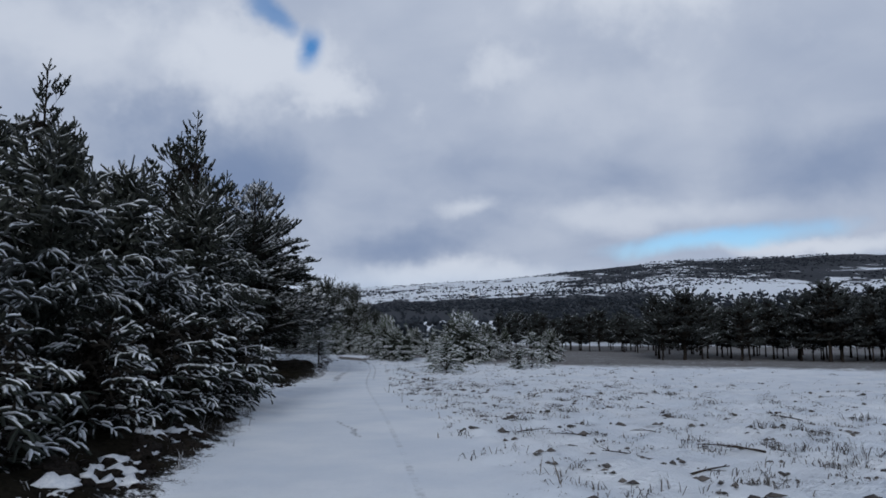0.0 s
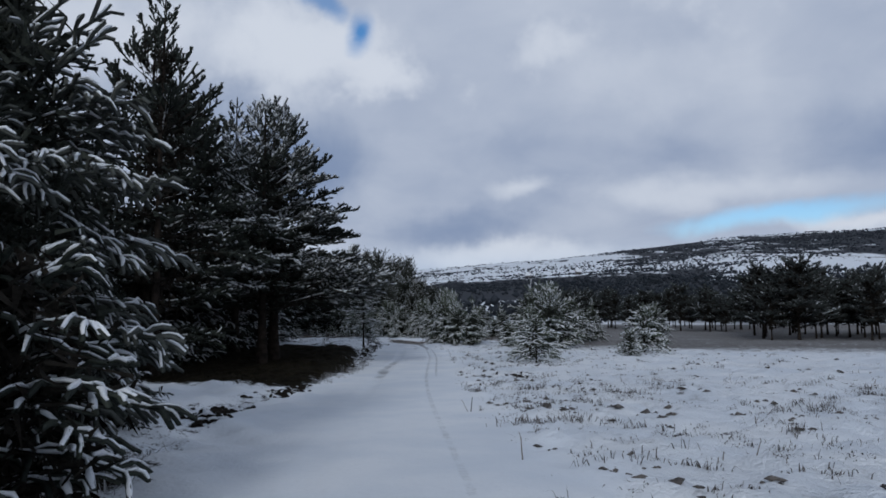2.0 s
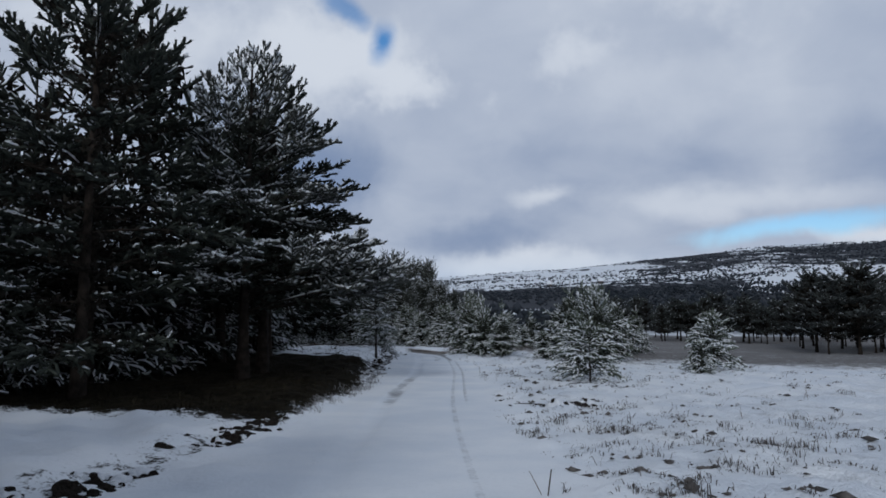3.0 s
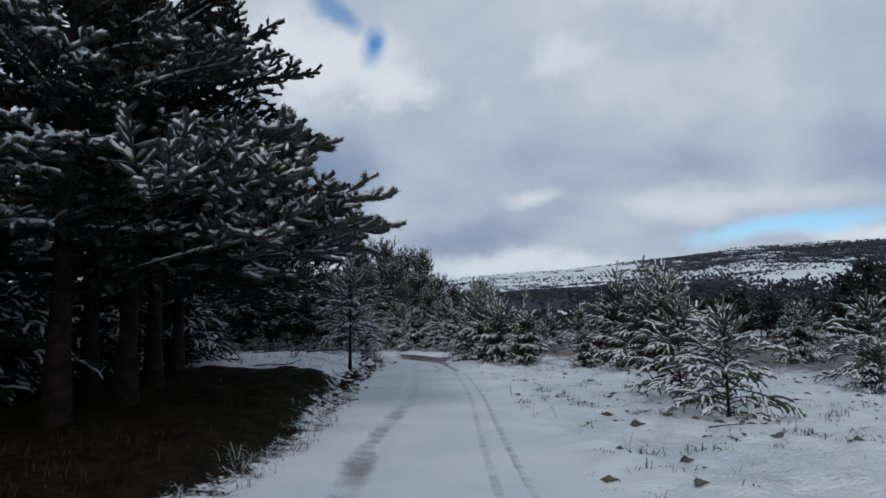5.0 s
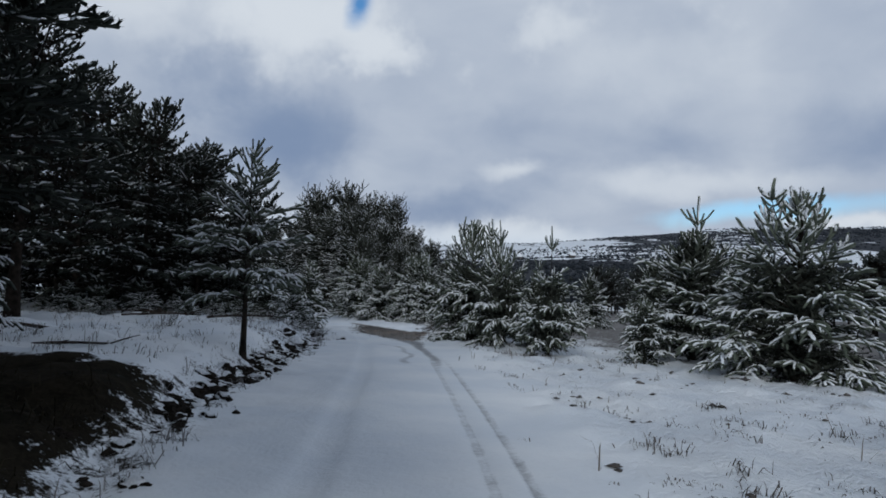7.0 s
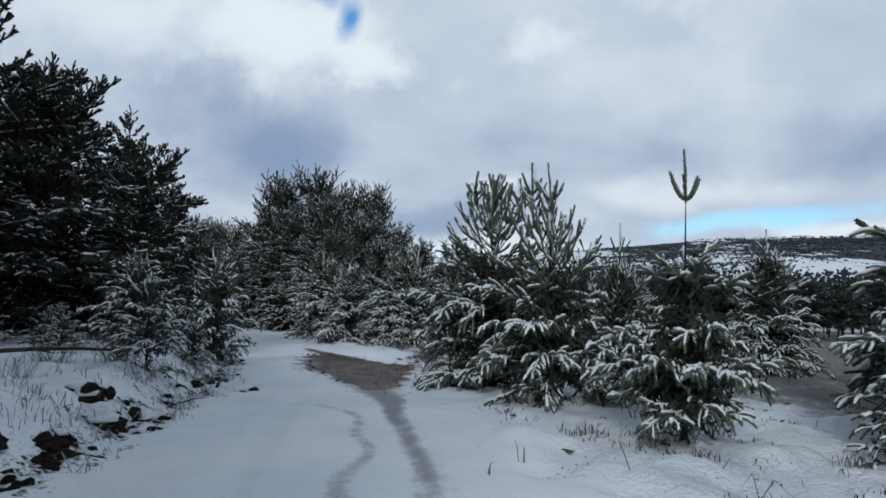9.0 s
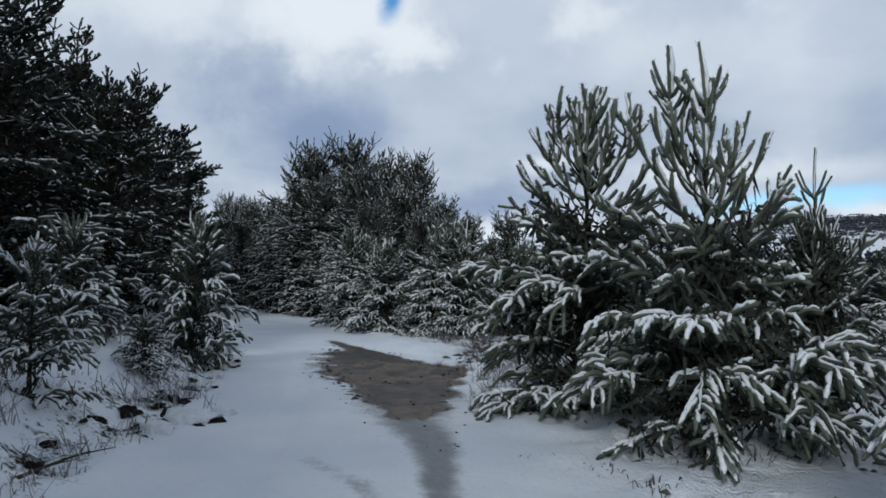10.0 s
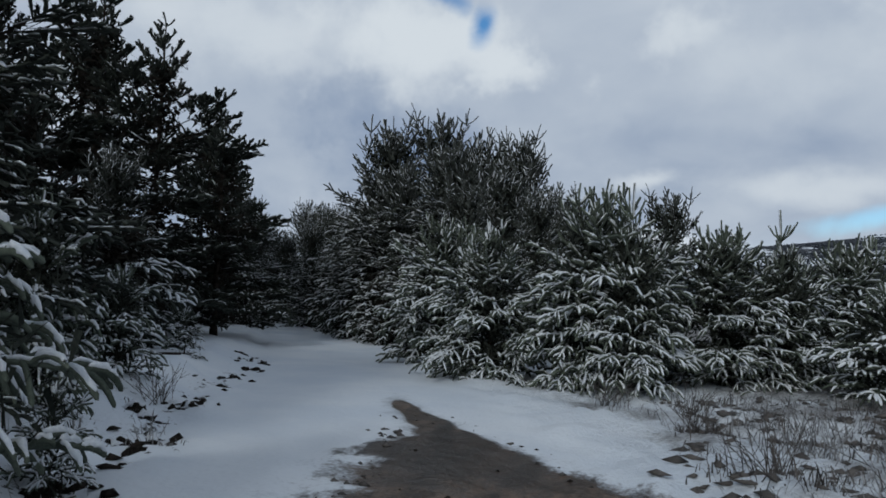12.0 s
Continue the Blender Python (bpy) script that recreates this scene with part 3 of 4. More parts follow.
    # on steep shoots it clings to the weather side
    Q[..., :2] += (steep * kr * max(core, 0.62) * 1.05)[:, None, None] * np.array((-0.5, -0.86))
    shape = np.array({7: (0.45, 0.9, 1.0, 1.0, 1.0, 0.95, 0.5), 4: (0.55, 1.0, 1.0, 0.6), 3: (0.5, 1.0, 0.6)}[k])
    around = around or (5 if rings == 5 else 3)
    sv, sf = tubes(Q, (kr * cap * (1 - 0.1 * steep) * rng.uniform(0.6, 1.15, len(K)))[:, None] * shape * rng.uniform(0.55, 1.3, (len(K), k)), around)
    mid = np.repeat(Q.reshape(-1, 3)[:, 2], around)
    sv[:, 2] = mid + (sv[:, 2] - mid) * 0.72
    sn = [(sv, sf)]
    limbs = [p for p, r0 in wood if len(p) == 5 and rng.random() < pads * snow and abs(p[-1][2] - p[0][2]) < 0.6 * np.linalg.norm(p[-1] - p[0])]
    if limbs:
        T = np.array(limbs)[:, 1:]
        T = T + rng.normal(0, rad * 0.2, T.shape)
        T[..., 2] += rad * 0.7
        tv, tf = tubes(T, rad * cap * rng.uniform(0.5, 1.3, (len(T), 4)) * np.array((0.3, 1.1, 1.1, 0.4)), around)
        tm = np.repeat(T.reshape(-1, 3)[:, 2], around)
        tv[:, 2] = tm + (tv[:, 2] - tm) * 0.6
        sn.append((tv, tf))
    snow_me = raw_mesh("snow", *joined(sn), TREE_SNOW)
    wp = [trunk, tubes(np.array([p for p, _ in wood if len(p) == 5]), np.array([r0 for p, r0 in wood if len(p) == 5])[:, None] * np.linspace(1, 0.35, 5)[None, :], 3)]
    return raw_mesh("trunk", *joined(wp), BARK), crown, snow_me


KINDS = {
    "hero_a": dict(seed=3, H=3.8, R=1.55, base=0.03, whorls=13, per=5, rad=0.041, tail=0.31, core=0.52, needles=78, wide=0.06, sides=4, leader=0.55, snow=0.86, cap=0.56, sag=0.9, lift=1.6, turn_at=0.6, power=0.45, top=66, dens=1.0, twigs=110, stuffing=0.022, spread=0.26, tops=((40, 0.4, 3.35, 0.42), (200, 0.45, 3.5, 0.45)), jump=0.5, open_top=0.55, candle=1.2, stuff_to=0.6),
    "hero_b": dict(seed=9, H=3.3, R=1.4, base=0.3, whorls=8, per=5, rad=0.041, tail=0.31, core=0.52, needles=78, wide=0.06, sides=4, leader=0.62, candles=6, snow=0.86, cap=0.56, sag=0.62, lift=0.4, turn_at=0.85, power=0.5, top=30, dens=1.05, twigs=110, stuffing=0.022, gap=1.5, spread=0.26, jump=0.4, open_top=0.5, crown_end=2.0, candle=1.2),
    "young_a": dict(seed=4, H=3.8, R=1.6, base=0.1, whorls=12, per=6, leader=0.62, sag=0.9, turn_at=0.65, power=0.62, rad=0.034, tail=0.3, core=0.68, needles=9, wide=0.12, sides=3, rings=3, snow=0.95, cap=0.72, lift=1.4, top=60, dens=0.88, twigs=46, stuffing=0.025, spread=0.26, jump=0.5, open_top=0.5, crown_end=1.4, candle=1.0),
    "young_b": dict(seed=8, H=3.6, R=1.4, base=0.1, whorls=12, per=6, leader=0.66, sag=0.8, turn_at=0.6, power=0.65, rad=0.034, tail=0.3, core=0.68, needles=9, wide=0.12, sides=3, rings=3, snow=0.95, cap=0.72, lift=1.4, top=60, dens=0.88, twigs=46, stuffing=0.025, spread=0.26, jump=0.5, open_top=0.5, crown_end=1.4, candle=1.0),
    "young_c": dict(seed=15, H=3.4, R=1.8, base=0.08, whorls=12, per=6, leader=0.55, sag=0.9, turn_at=0.7, power=0.5, tops=((80, 0.5, 2.9, 0.4), (210, 0.6, 2.8, 0.4)), rad=0.034, tail=0.3, core=0.68, needles=9, wide=0.12, sides=3, rings=3, snow=0.95, cap=0.72, lift=1.4, top=60, dens=0.88, twigs=46, stuffing=0.025, spread=0.26, jump=0.5, open_top=0.5, crown_end=1.4, candle=1.0),
    "small_a": dict(seed=21, H=1.8, R=0.8, base=0.05, whorls=6, per=5, rad=0.028, tail=0.25, core=0.68, needles=13, wide=0.12, sides=3, leader=0.28, snow=1.0, cap=0.85, sag=0.8, lift=0.9, turn_at=0.75, power=0.6, rings=3, twigs=16, stuffing=0.02, spread=0.22, dens=0.95, jump=0.4, open_top=0.35),
    "small_b": dict(seed=24, H=2.0, R=1.0, base=0.06, whorls=8, per=6, rad=0.028, tail=0.29, core=0.68, needles=24, wide=0.09, sides=4, leader=0.3, snow=0.8, cap=0.85, sag=0.85, lift=0.9, turn_at=0.75, power=0.6, twigs=26, stuffing=0.02, spread=0.22, dens=0.95, jump=0.4, open_top=0.35),
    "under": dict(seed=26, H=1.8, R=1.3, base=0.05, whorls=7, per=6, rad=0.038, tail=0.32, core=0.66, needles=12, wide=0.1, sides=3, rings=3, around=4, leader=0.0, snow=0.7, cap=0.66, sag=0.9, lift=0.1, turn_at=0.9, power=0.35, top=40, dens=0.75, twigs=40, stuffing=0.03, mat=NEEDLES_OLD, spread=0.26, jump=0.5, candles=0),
    "slim": dict(seed=29, H=3.9, R=1.2, base=1.0, whorls=8, per=5, rad=0.038, tail=0.3, core=0.65, needles=16, wide=0.12, sides=3, leader=0.4, snow=0.95, cap=0.7, sag=0.7, lift=0.3, power=0.5, trunk_r=0.06, dens=0.95, twigs=8, stuffing=0.02, rings=3),
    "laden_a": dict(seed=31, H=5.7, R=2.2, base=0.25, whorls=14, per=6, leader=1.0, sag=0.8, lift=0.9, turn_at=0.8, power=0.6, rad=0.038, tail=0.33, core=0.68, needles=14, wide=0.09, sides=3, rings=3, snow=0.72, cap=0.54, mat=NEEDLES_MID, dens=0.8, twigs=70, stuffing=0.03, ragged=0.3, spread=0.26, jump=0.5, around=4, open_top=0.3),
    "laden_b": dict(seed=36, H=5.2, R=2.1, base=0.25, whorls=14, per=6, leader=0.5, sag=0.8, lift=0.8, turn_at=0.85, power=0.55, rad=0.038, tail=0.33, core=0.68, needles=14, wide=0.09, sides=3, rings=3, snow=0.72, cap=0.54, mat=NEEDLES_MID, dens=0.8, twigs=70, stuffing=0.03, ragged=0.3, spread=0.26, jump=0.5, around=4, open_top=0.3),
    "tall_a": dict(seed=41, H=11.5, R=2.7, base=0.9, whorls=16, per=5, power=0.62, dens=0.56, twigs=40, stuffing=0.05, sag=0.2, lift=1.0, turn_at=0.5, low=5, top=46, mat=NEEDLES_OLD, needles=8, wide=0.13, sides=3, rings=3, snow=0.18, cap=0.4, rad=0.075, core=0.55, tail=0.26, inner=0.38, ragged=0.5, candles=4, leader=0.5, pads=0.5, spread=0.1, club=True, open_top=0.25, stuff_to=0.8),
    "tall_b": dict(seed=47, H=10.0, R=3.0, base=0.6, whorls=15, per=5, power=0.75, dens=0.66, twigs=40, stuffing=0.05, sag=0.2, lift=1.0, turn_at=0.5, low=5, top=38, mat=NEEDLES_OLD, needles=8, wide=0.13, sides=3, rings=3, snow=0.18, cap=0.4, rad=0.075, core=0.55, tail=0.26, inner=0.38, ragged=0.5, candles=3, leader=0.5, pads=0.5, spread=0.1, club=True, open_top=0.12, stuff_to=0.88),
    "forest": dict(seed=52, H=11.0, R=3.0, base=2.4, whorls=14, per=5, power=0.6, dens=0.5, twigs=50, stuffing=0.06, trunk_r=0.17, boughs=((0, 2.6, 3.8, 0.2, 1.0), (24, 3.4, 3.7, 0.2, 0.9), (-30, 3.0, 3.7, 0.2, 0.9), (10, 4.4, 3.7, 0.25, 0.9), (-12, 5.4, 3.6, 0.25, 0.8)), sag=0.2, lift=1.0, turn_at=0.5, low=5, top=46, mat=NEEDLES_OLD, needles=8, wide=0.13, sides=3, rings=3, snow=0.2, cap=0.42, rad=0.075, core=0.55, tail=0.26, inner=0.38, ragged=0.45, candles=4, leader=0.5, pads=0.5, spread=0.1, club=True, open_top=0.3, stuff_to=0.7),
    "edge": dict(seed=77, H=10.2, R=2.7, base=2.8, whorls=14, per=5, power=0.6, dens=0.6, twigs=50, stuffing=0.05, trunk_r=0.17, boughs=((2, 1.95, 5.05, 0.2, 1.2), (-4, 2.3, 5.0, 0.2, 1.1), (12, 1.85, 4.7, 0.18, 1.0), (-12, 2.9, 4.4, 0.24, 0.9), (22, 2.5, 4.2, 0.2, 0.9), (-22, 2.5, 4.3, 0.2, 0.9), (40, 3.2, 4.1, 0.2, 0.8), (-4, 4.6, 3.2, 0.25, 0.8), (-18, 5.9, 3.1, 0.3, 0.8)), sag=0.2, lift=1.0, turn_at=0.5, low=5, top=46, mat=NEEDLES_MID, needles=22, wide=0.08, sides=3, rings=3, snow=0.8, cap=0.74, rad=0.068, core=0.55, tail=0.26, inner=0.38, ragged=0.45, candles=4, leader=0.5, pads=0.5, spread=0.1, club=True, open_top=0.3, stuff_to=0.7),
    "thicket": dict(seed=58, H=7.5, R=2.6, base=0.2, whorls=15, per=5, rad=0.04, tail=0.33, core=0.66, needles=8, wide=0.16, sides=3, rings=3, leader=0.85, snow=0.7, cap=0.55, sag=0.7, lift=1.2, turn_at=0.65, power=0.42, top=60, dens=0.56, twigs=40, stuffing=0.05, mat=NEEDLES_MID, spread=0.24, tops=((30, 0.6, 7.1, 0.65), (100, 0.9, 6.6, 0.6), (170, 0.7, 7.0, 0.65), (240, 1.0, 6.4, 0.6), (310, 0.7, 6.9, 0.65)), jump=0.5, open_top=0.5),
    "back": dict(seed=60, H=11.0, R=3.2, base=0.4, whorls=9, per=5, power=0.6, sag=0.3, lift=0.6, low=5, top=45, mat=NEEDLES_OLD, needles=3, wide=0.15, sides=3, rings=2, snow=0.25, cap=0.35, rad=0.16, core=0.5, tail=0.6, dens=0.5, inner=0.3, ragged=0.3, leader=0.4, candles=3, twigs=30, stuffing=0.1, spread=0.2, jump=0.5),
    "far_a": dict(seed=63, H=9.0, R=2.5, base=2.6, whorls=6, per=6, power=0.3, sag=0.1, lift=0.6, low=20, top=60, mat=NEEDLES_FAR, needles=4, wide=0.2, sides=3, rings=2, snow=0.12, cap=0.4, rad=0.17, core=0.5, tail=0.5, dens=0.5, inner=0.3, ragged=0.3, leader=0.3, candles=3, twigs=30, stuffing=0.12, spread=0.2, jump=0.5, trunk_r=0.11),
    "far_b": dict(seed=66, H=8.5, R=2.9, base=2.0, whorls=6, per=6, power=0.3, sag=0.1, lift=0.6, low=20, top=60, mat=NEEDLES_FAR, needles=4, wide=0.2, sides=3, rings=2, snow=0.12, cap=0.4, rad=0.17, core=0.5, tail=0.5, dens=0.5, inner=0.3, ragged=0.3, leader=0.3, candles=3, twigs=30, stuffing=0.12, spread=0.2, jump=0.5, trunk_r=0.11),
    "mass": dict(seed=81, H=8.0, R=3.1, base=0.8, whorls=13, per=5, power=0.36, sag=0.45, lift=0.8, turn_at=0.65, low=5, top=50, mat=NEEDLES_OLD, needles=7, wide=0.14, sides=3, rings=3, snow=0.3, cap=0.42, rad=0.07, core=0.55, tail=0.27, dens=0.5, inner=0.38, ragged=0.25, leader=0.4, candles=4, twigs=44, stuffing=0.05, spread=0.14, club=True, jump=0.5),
    "hero_c": dict(seed=12, H=3.5, R=1.75, base=0.25, whorls=10, per=5, rad=0.041, tail=0.33, core=0.52, needles=78, wide=0.06, sides=4, leader=0.6, candles=5, snow=0.86, cap=0.56, sag=0.75, lift=1.7, turn_at=0.6, power=0.8, low=12, top=66, dens=1.1, twigs=110, stuffing=0.022, gap=1.15, spread=0.26, jump=0.4, open_top=0.55, tops=((20, 0.4, 3.1, 0.5),), candle=1.2, stuff_to=0.6),
    "open_a": dict(seed=91, H=2.3, R=1.3, base=0.08, whorls=7, per=5, rad=0.036, tail=0.3, core=0.6, needles=30, wide=0.08, sides=4, leader=0.34, snow=0.92, cap=0.66, sag=0.8, lift=0.9, turn_at=0.75, power=0.75, dens=0.72, twigs=14, stuffing=0.015, spread=0.2, jump=0.35),
}
MADE = {}
LABELS = {
    "hero": ("snow-covered young pine with long bare candles on top", "pine tree", "young pines"),
    "under": ("low dark pine bush at the forest edge lightly snowed", "pine bush", "low pine bushes"),
    "slim": ("slender young pine with bare lower trunk on a bank", "pine tree", "young pines"),
    "back": ("tall dark pine inside the forest", "pine tree", "forest pines"),
    "young": ("young green pine with upright candles and snow-laden boughs", "pine tree", "young pines"),
    "small": ("small bushy pine sapling weighed down with snow", "pine tree", "pine saplings"),
    "laden": ("dense pine with drooping boughs thickly covered in snow", "pine tree", "pines beside the track"),
    "tall": ("tall dark green pine lightly dusted with snow", "pine tree", "tall pines"),
    "edge": ("dark pine at the forest edge with dense snowy overhanging boughs", "pine tree", "forest pines"),
    "forest": ("tall dark forest-edge pine with bare trunk and overhanging boughs", "pine tree", "forest pines"),
    "open": ("small open-branched pine sapling with snow on its boughs", "pine tree", "pine saplings"),
    "mass": ("rounded dark pine dusted with snow at the forest edge", "pine tree", "forest pines"),
    "thicket": ("dense bushy green pine of a snowy thicket", "pine tree", "thicket pines"),
    "far": ("distant dark pine with bare trunk at a field edge", "pine tree", "field edge pines"),
}


def pine(kind, x, y, height, turn, wide=1.0, lift=0.0):
    z = float(land(x, y)) - 0.03 + lift
    s = height / KINDS[kind]["H"]
    size = Vector((s * wide, s * wide, s))
    if kind in MADE:
        first = MADE[kind]
        return copy_thing(first, pose(x, y, z, 0, 0, turn) @ Matrix.Diagonal((*(a / b for a, b in zip(size, first.scale)), 1)))
    trunk, crown, snow = grow(**KINDS[kind])
    ob = new("pine_tree")
    label, cat, group = LABELS[kind.split("_")[0]]
    tagged(ob, label, cat, group)
    part("trunk", trunk, ob, "grey-brown bark")
    tagged(part("crown", crown, ob), kind="stuff")
    tagged(part("snow", snow, ob, "white snow on the boughs"), kind="stuff")
    ob.matrix_basis = pose(x, y, z, 0, 0, turn) @ Matrix.Diagonal((*size, 1))
    MADE[kind] = ob
    return ob


rng = np.random.default_rng(5)
# saplings and young pines beside the track
for row in (
    ("open_a", 0.2, 39.7, 2.1, 20, 1.0), ("open_a", 0.1, 42.7, 2.3, 150, 1.0), ("open_a", 5.8, 46.5, 2.5, 60, 1.0),
    ("hero_a", 1.6, 52.0, 3.9, 10, 1.3), ("young_b", 0.7, 55.6, 4.1, 80, 1.2), ("small_b", -0.7, 54.6, 1.6, 250, 0.95),
    ("hero_b", -2.9, 55.1, 3.2, 200, 0.72), ("hero_c", -4.05, 57.9, 3.6, 120, 0.84), ("hero_a", -4.86, 60.2, 3.95, 300, 1.02),
    ("young_b", -2.9, 58.6, 2.75, 40, 0.8), ("young_c", 3.7, 60.0, 3.3, 0, 1.1), ("young_c", 8.9, 59.0, 2.9, 75, 1.0),
    ("young_a", 2.0, 65.0, 3.6, 33, 1.0), ("small_b", 4.6, 43.8, 1.3, 45, 1.1), ("young_b", 5.6, 64.5, 3.2, 140, 1.0),
    ("small_b", -10.7, 62.0, 2.45, 10, 0.72), ("small_b", -10.2, 59.7, 0.8, 70, 1.0), ("small_b", -12.1, 64.3, 1.8, 130, 0.75), ("small_b", -13.5, 65.8, 2.1, 250, 0.8), ("small_a", -10.9, 63.3, 0.8, 20, 1.0), ("small_a", -9.9, 57.3, 1.5, 95, 0.9), ("small_b", -11.5, 60.2, 1.7, 200, 1.1),
    ("small_a", -14.8, 70.5, 0.9, 20, 1.0), ("small_b", -13.0, 66.5, 1.3, 130, 1.0),
    ("young_c", -9.6, 71.9, 2.9, 15, 1.0), ("young_c", -7.7, 71.6, 3.5, 140, 1.0), ("young_c", -5.6, 72.8, 3.0, 230, 1.05), ("young_b", -7.2, 70.8, 3.2, 75, 0.9),
    ("young_b", -4.5, 73.0, 3.2, 310, 0.9), ("young_c", -3.0, 74.5, 3.0, 100, 1.1), ("young_b", -1.0, 73.0, 3.0, 10, 1.0), ("young_c", -11.2, 75.0, 3.4, 280, 1.0),
    ("small_b", -3.6, 71.0, 1.8, 60, 1.2), ("small_b", -1.6, 70.4, 1.7, 190, 1.2), ("young_a", 1.2, 76.0, 3.4, 44, 1.0), ("young_a", 4.5, 72.0, 3.3, 144, 1.0),
):
    pine(*row)
# one slender pine on the bank
pine("slim", -8.7, 49.8, 3.9, 30, 0.95)
# the thicket where the track bends away
for x, y, h in ((-16.4, 86.5, 8.0), (-14.6, 87.4, 8.6), (-12.7, 87.8, 7.9), (-11.2, 87.4, 7.7), (-9.7, 86.8, 5.6), (-8.3, 86.9, 4.8), (-13.0, 83.2, 6.4), (-11.0, 82.2, 5.6),
                (-9.0, 81.6, 4.2), (-7.0, 82.2, 3.4), (-11.6, 78.6, 4.4), (-9.4, 77.2, 4.0), (-17.9, 91.0, 6.4), (-20.6, 92.4, 4.6), (-22.9, 93.5, 5.2), (-25.0, 90.5, 6.0), (-6.2, 77.6, 4.0), (-24.0, 101.5, 7.0), (-26.6, 104.5, 7.5), (-28.8, 107.5, 8.0), (-21.5, 99.0, 7.0), (-31.0, 110.0, 8.5), (-27.0, 98.8, 5.0), (-29.0, 101.2, 5.6), (-31.6, 104.0, 6.4), (-34.4, 107.5, 7.4), (-15.6, 85.2, 6.2), (-17.3, 88.2, 6.6)):
    pine("thicket", x, y, 1.12 * h, rng.uniform(0, 360), rng.uniform(0.9, 1.15))
for x, y, h in ((-16.6, 84.6, 2.2), (-17.6, 86.6, 2.6), (-18.8, 89.0, 2.8), (-20.2, 91.4, 2.8), (-15.6, 83.0, 1.8), (-22.0, 94.4, 3.0), (-14.6, 81.2, 1.6)):
    pine("under", x, y, h, rng.uniform(0, 360), 1.0)
# low boughs and saplings at the foot of the first pines
for x, y, h in ((-4.9, 16.0, 1.7), (-4.75, 13.6, 1.6), (-4.6, 11.4, 1.5), (-4.5, 9.2, 1.3), (-4.5, 6.8, 1.3), (-4.3, 4.6, 1.2), (-6.3, 20.2, 0.8), (-6.9, 21.4, 0.6)):
    pine("under", x, y, h, rng.uniform(0, 360), 1.1)
# dense pines at the start of the track
for k, x, y, h, a, w in (("laden_a", -6.15, 17.5, 5.9, 0, 0.95), ("laden_b", -6.3, 14.0, 5.0, 70, 1.0), ("laden_b", -6.0, 10.6, 4.7, 200, 0.95), ("laden_a", -6.2, 7.2, 4.9, 140, 1.0),
                         ("laden_b", -6.0, 3.6, 5.0, 300, 0.95), ("laden_a", -9.6, 19.0, 6.2, 250, 1.0), ("laden_b", -9.8, 14.4, 6.8, 20, 1.0)):
    pine(k, x, y, h, a, w)
for k, x, y, h, w in (("tall_a", -11.06, 30.7, 12.1, 0.9), ("tall_a", -18.7, 32.0, 14.9, 1.0), ("tall_b", -14.6, 27.0, 10.5, 1.0), ("tall_a", -16.5, 22.5, 11.5, 1.1), ("tall_b", -13.6, 18.5, 9.8, 0.9),
                      ("back", -20.5, 26.0, 12.0, 1.0), ("back", -21.0, 19.0, 12.0, 1.0), ("tall_b", -13.5, 12.0, 9.0, 0.9), ("back", -11.5, 7.5, 7.5, 0.8), ("back", -12.5, 2.5, 8.5, 0.8),
                      ("tall_b", -21.0, 77.8, 10.0, 1.15), ("tall_b", -25.6, 80.5, 12.9, 1.1), ("tall_b", -29.0, 83.4, 14.2, 1.0), ("tall_b", -18.9, 78.0, 6.8, 1.1), ("thicket", -19.8, 74.6, 5.0, 1.0), ("thicket", -22.6, 73.0, 5.5, 1.0), ("tall_b", -24.0, 74.5, 11.0, 1.0),
                      ("tall_a", -29.0, 76.0, 13.0, 1.0), ("back", -24.8, 87.0, 9.0, 0.9), ("back", -28.0, 91.0, 11.0, 1.0), ("back", -23.5, 99.0, 6.0, 1.0), ("back", -29.5, 97.0, 9.5, 1.0),
                      ("mass", -18.2, 60.5, 8.4, 1.0), ("mass", -16.4, 61.5, 7.4, 1.0), ("mass", -14.9, 62.5, 6.2, 1.05), ("mass", -21.5, 61.0, 10.4, 1.0), ("mass", -13.3, 63.8, 4.8, 1.0)):
    pine(k, x, y, h, rng.uniform(0, 360), w)
pine("edge", -10.0, 36.8, 10.2, 0)
for x, y, h, a in ((-10.3, 39.2, 10.8, 10), (-11.3, 42.0, 11.0, -25), (-12.3, 45.2, 9.5, 20), (-13.4, 43.0, 12.0, 90), (-13.2, 34.2, 12.0, 200),
                   (-16.2, 54.5, 9.5, 160)):
    pine("forest", x, y, h, a)
pine("back", -14.0, 38.0, 12.5, 130)
pine("back", -16.8, 48.5, 12.0, 120)
for x, y, h in ((-17.6, 66.0, 6.0), (-20.2, 66.4, 8.0), (-22.8, 68.6, 9.0), (-19.4, 70.6, 6.0), (-25.0, 65.0, 10.0), (-16.4, 68.4, 4.2)):
    pine("back", x, y, h, rng.uniform(0, 360), 0.9)
for x, y, h in ((-14.8, 64.9, 2.0), (-16.0, 65.6, 2.4), (-17.4, 64.4, 2.4), (-18.9, 64.8, 2.6), (-20.6, 64.2, 2.6), (-16.8, 71.0, 2.0), (-18.4, 73.0, 2.4)):
    pine("under", x, y, h, rng.uniform(0, 360), 1.1)
# low saplings along the back of the clearing
for i in range(14):
    pine("small_a", -12.0 - 0.62 * i + rng.normal(0, 0.2), 59.4 + rng.uniform(-1.0, 0.8), rng.uniform(0.6, 1.2), rng.uniform(0, 360), 1.1)
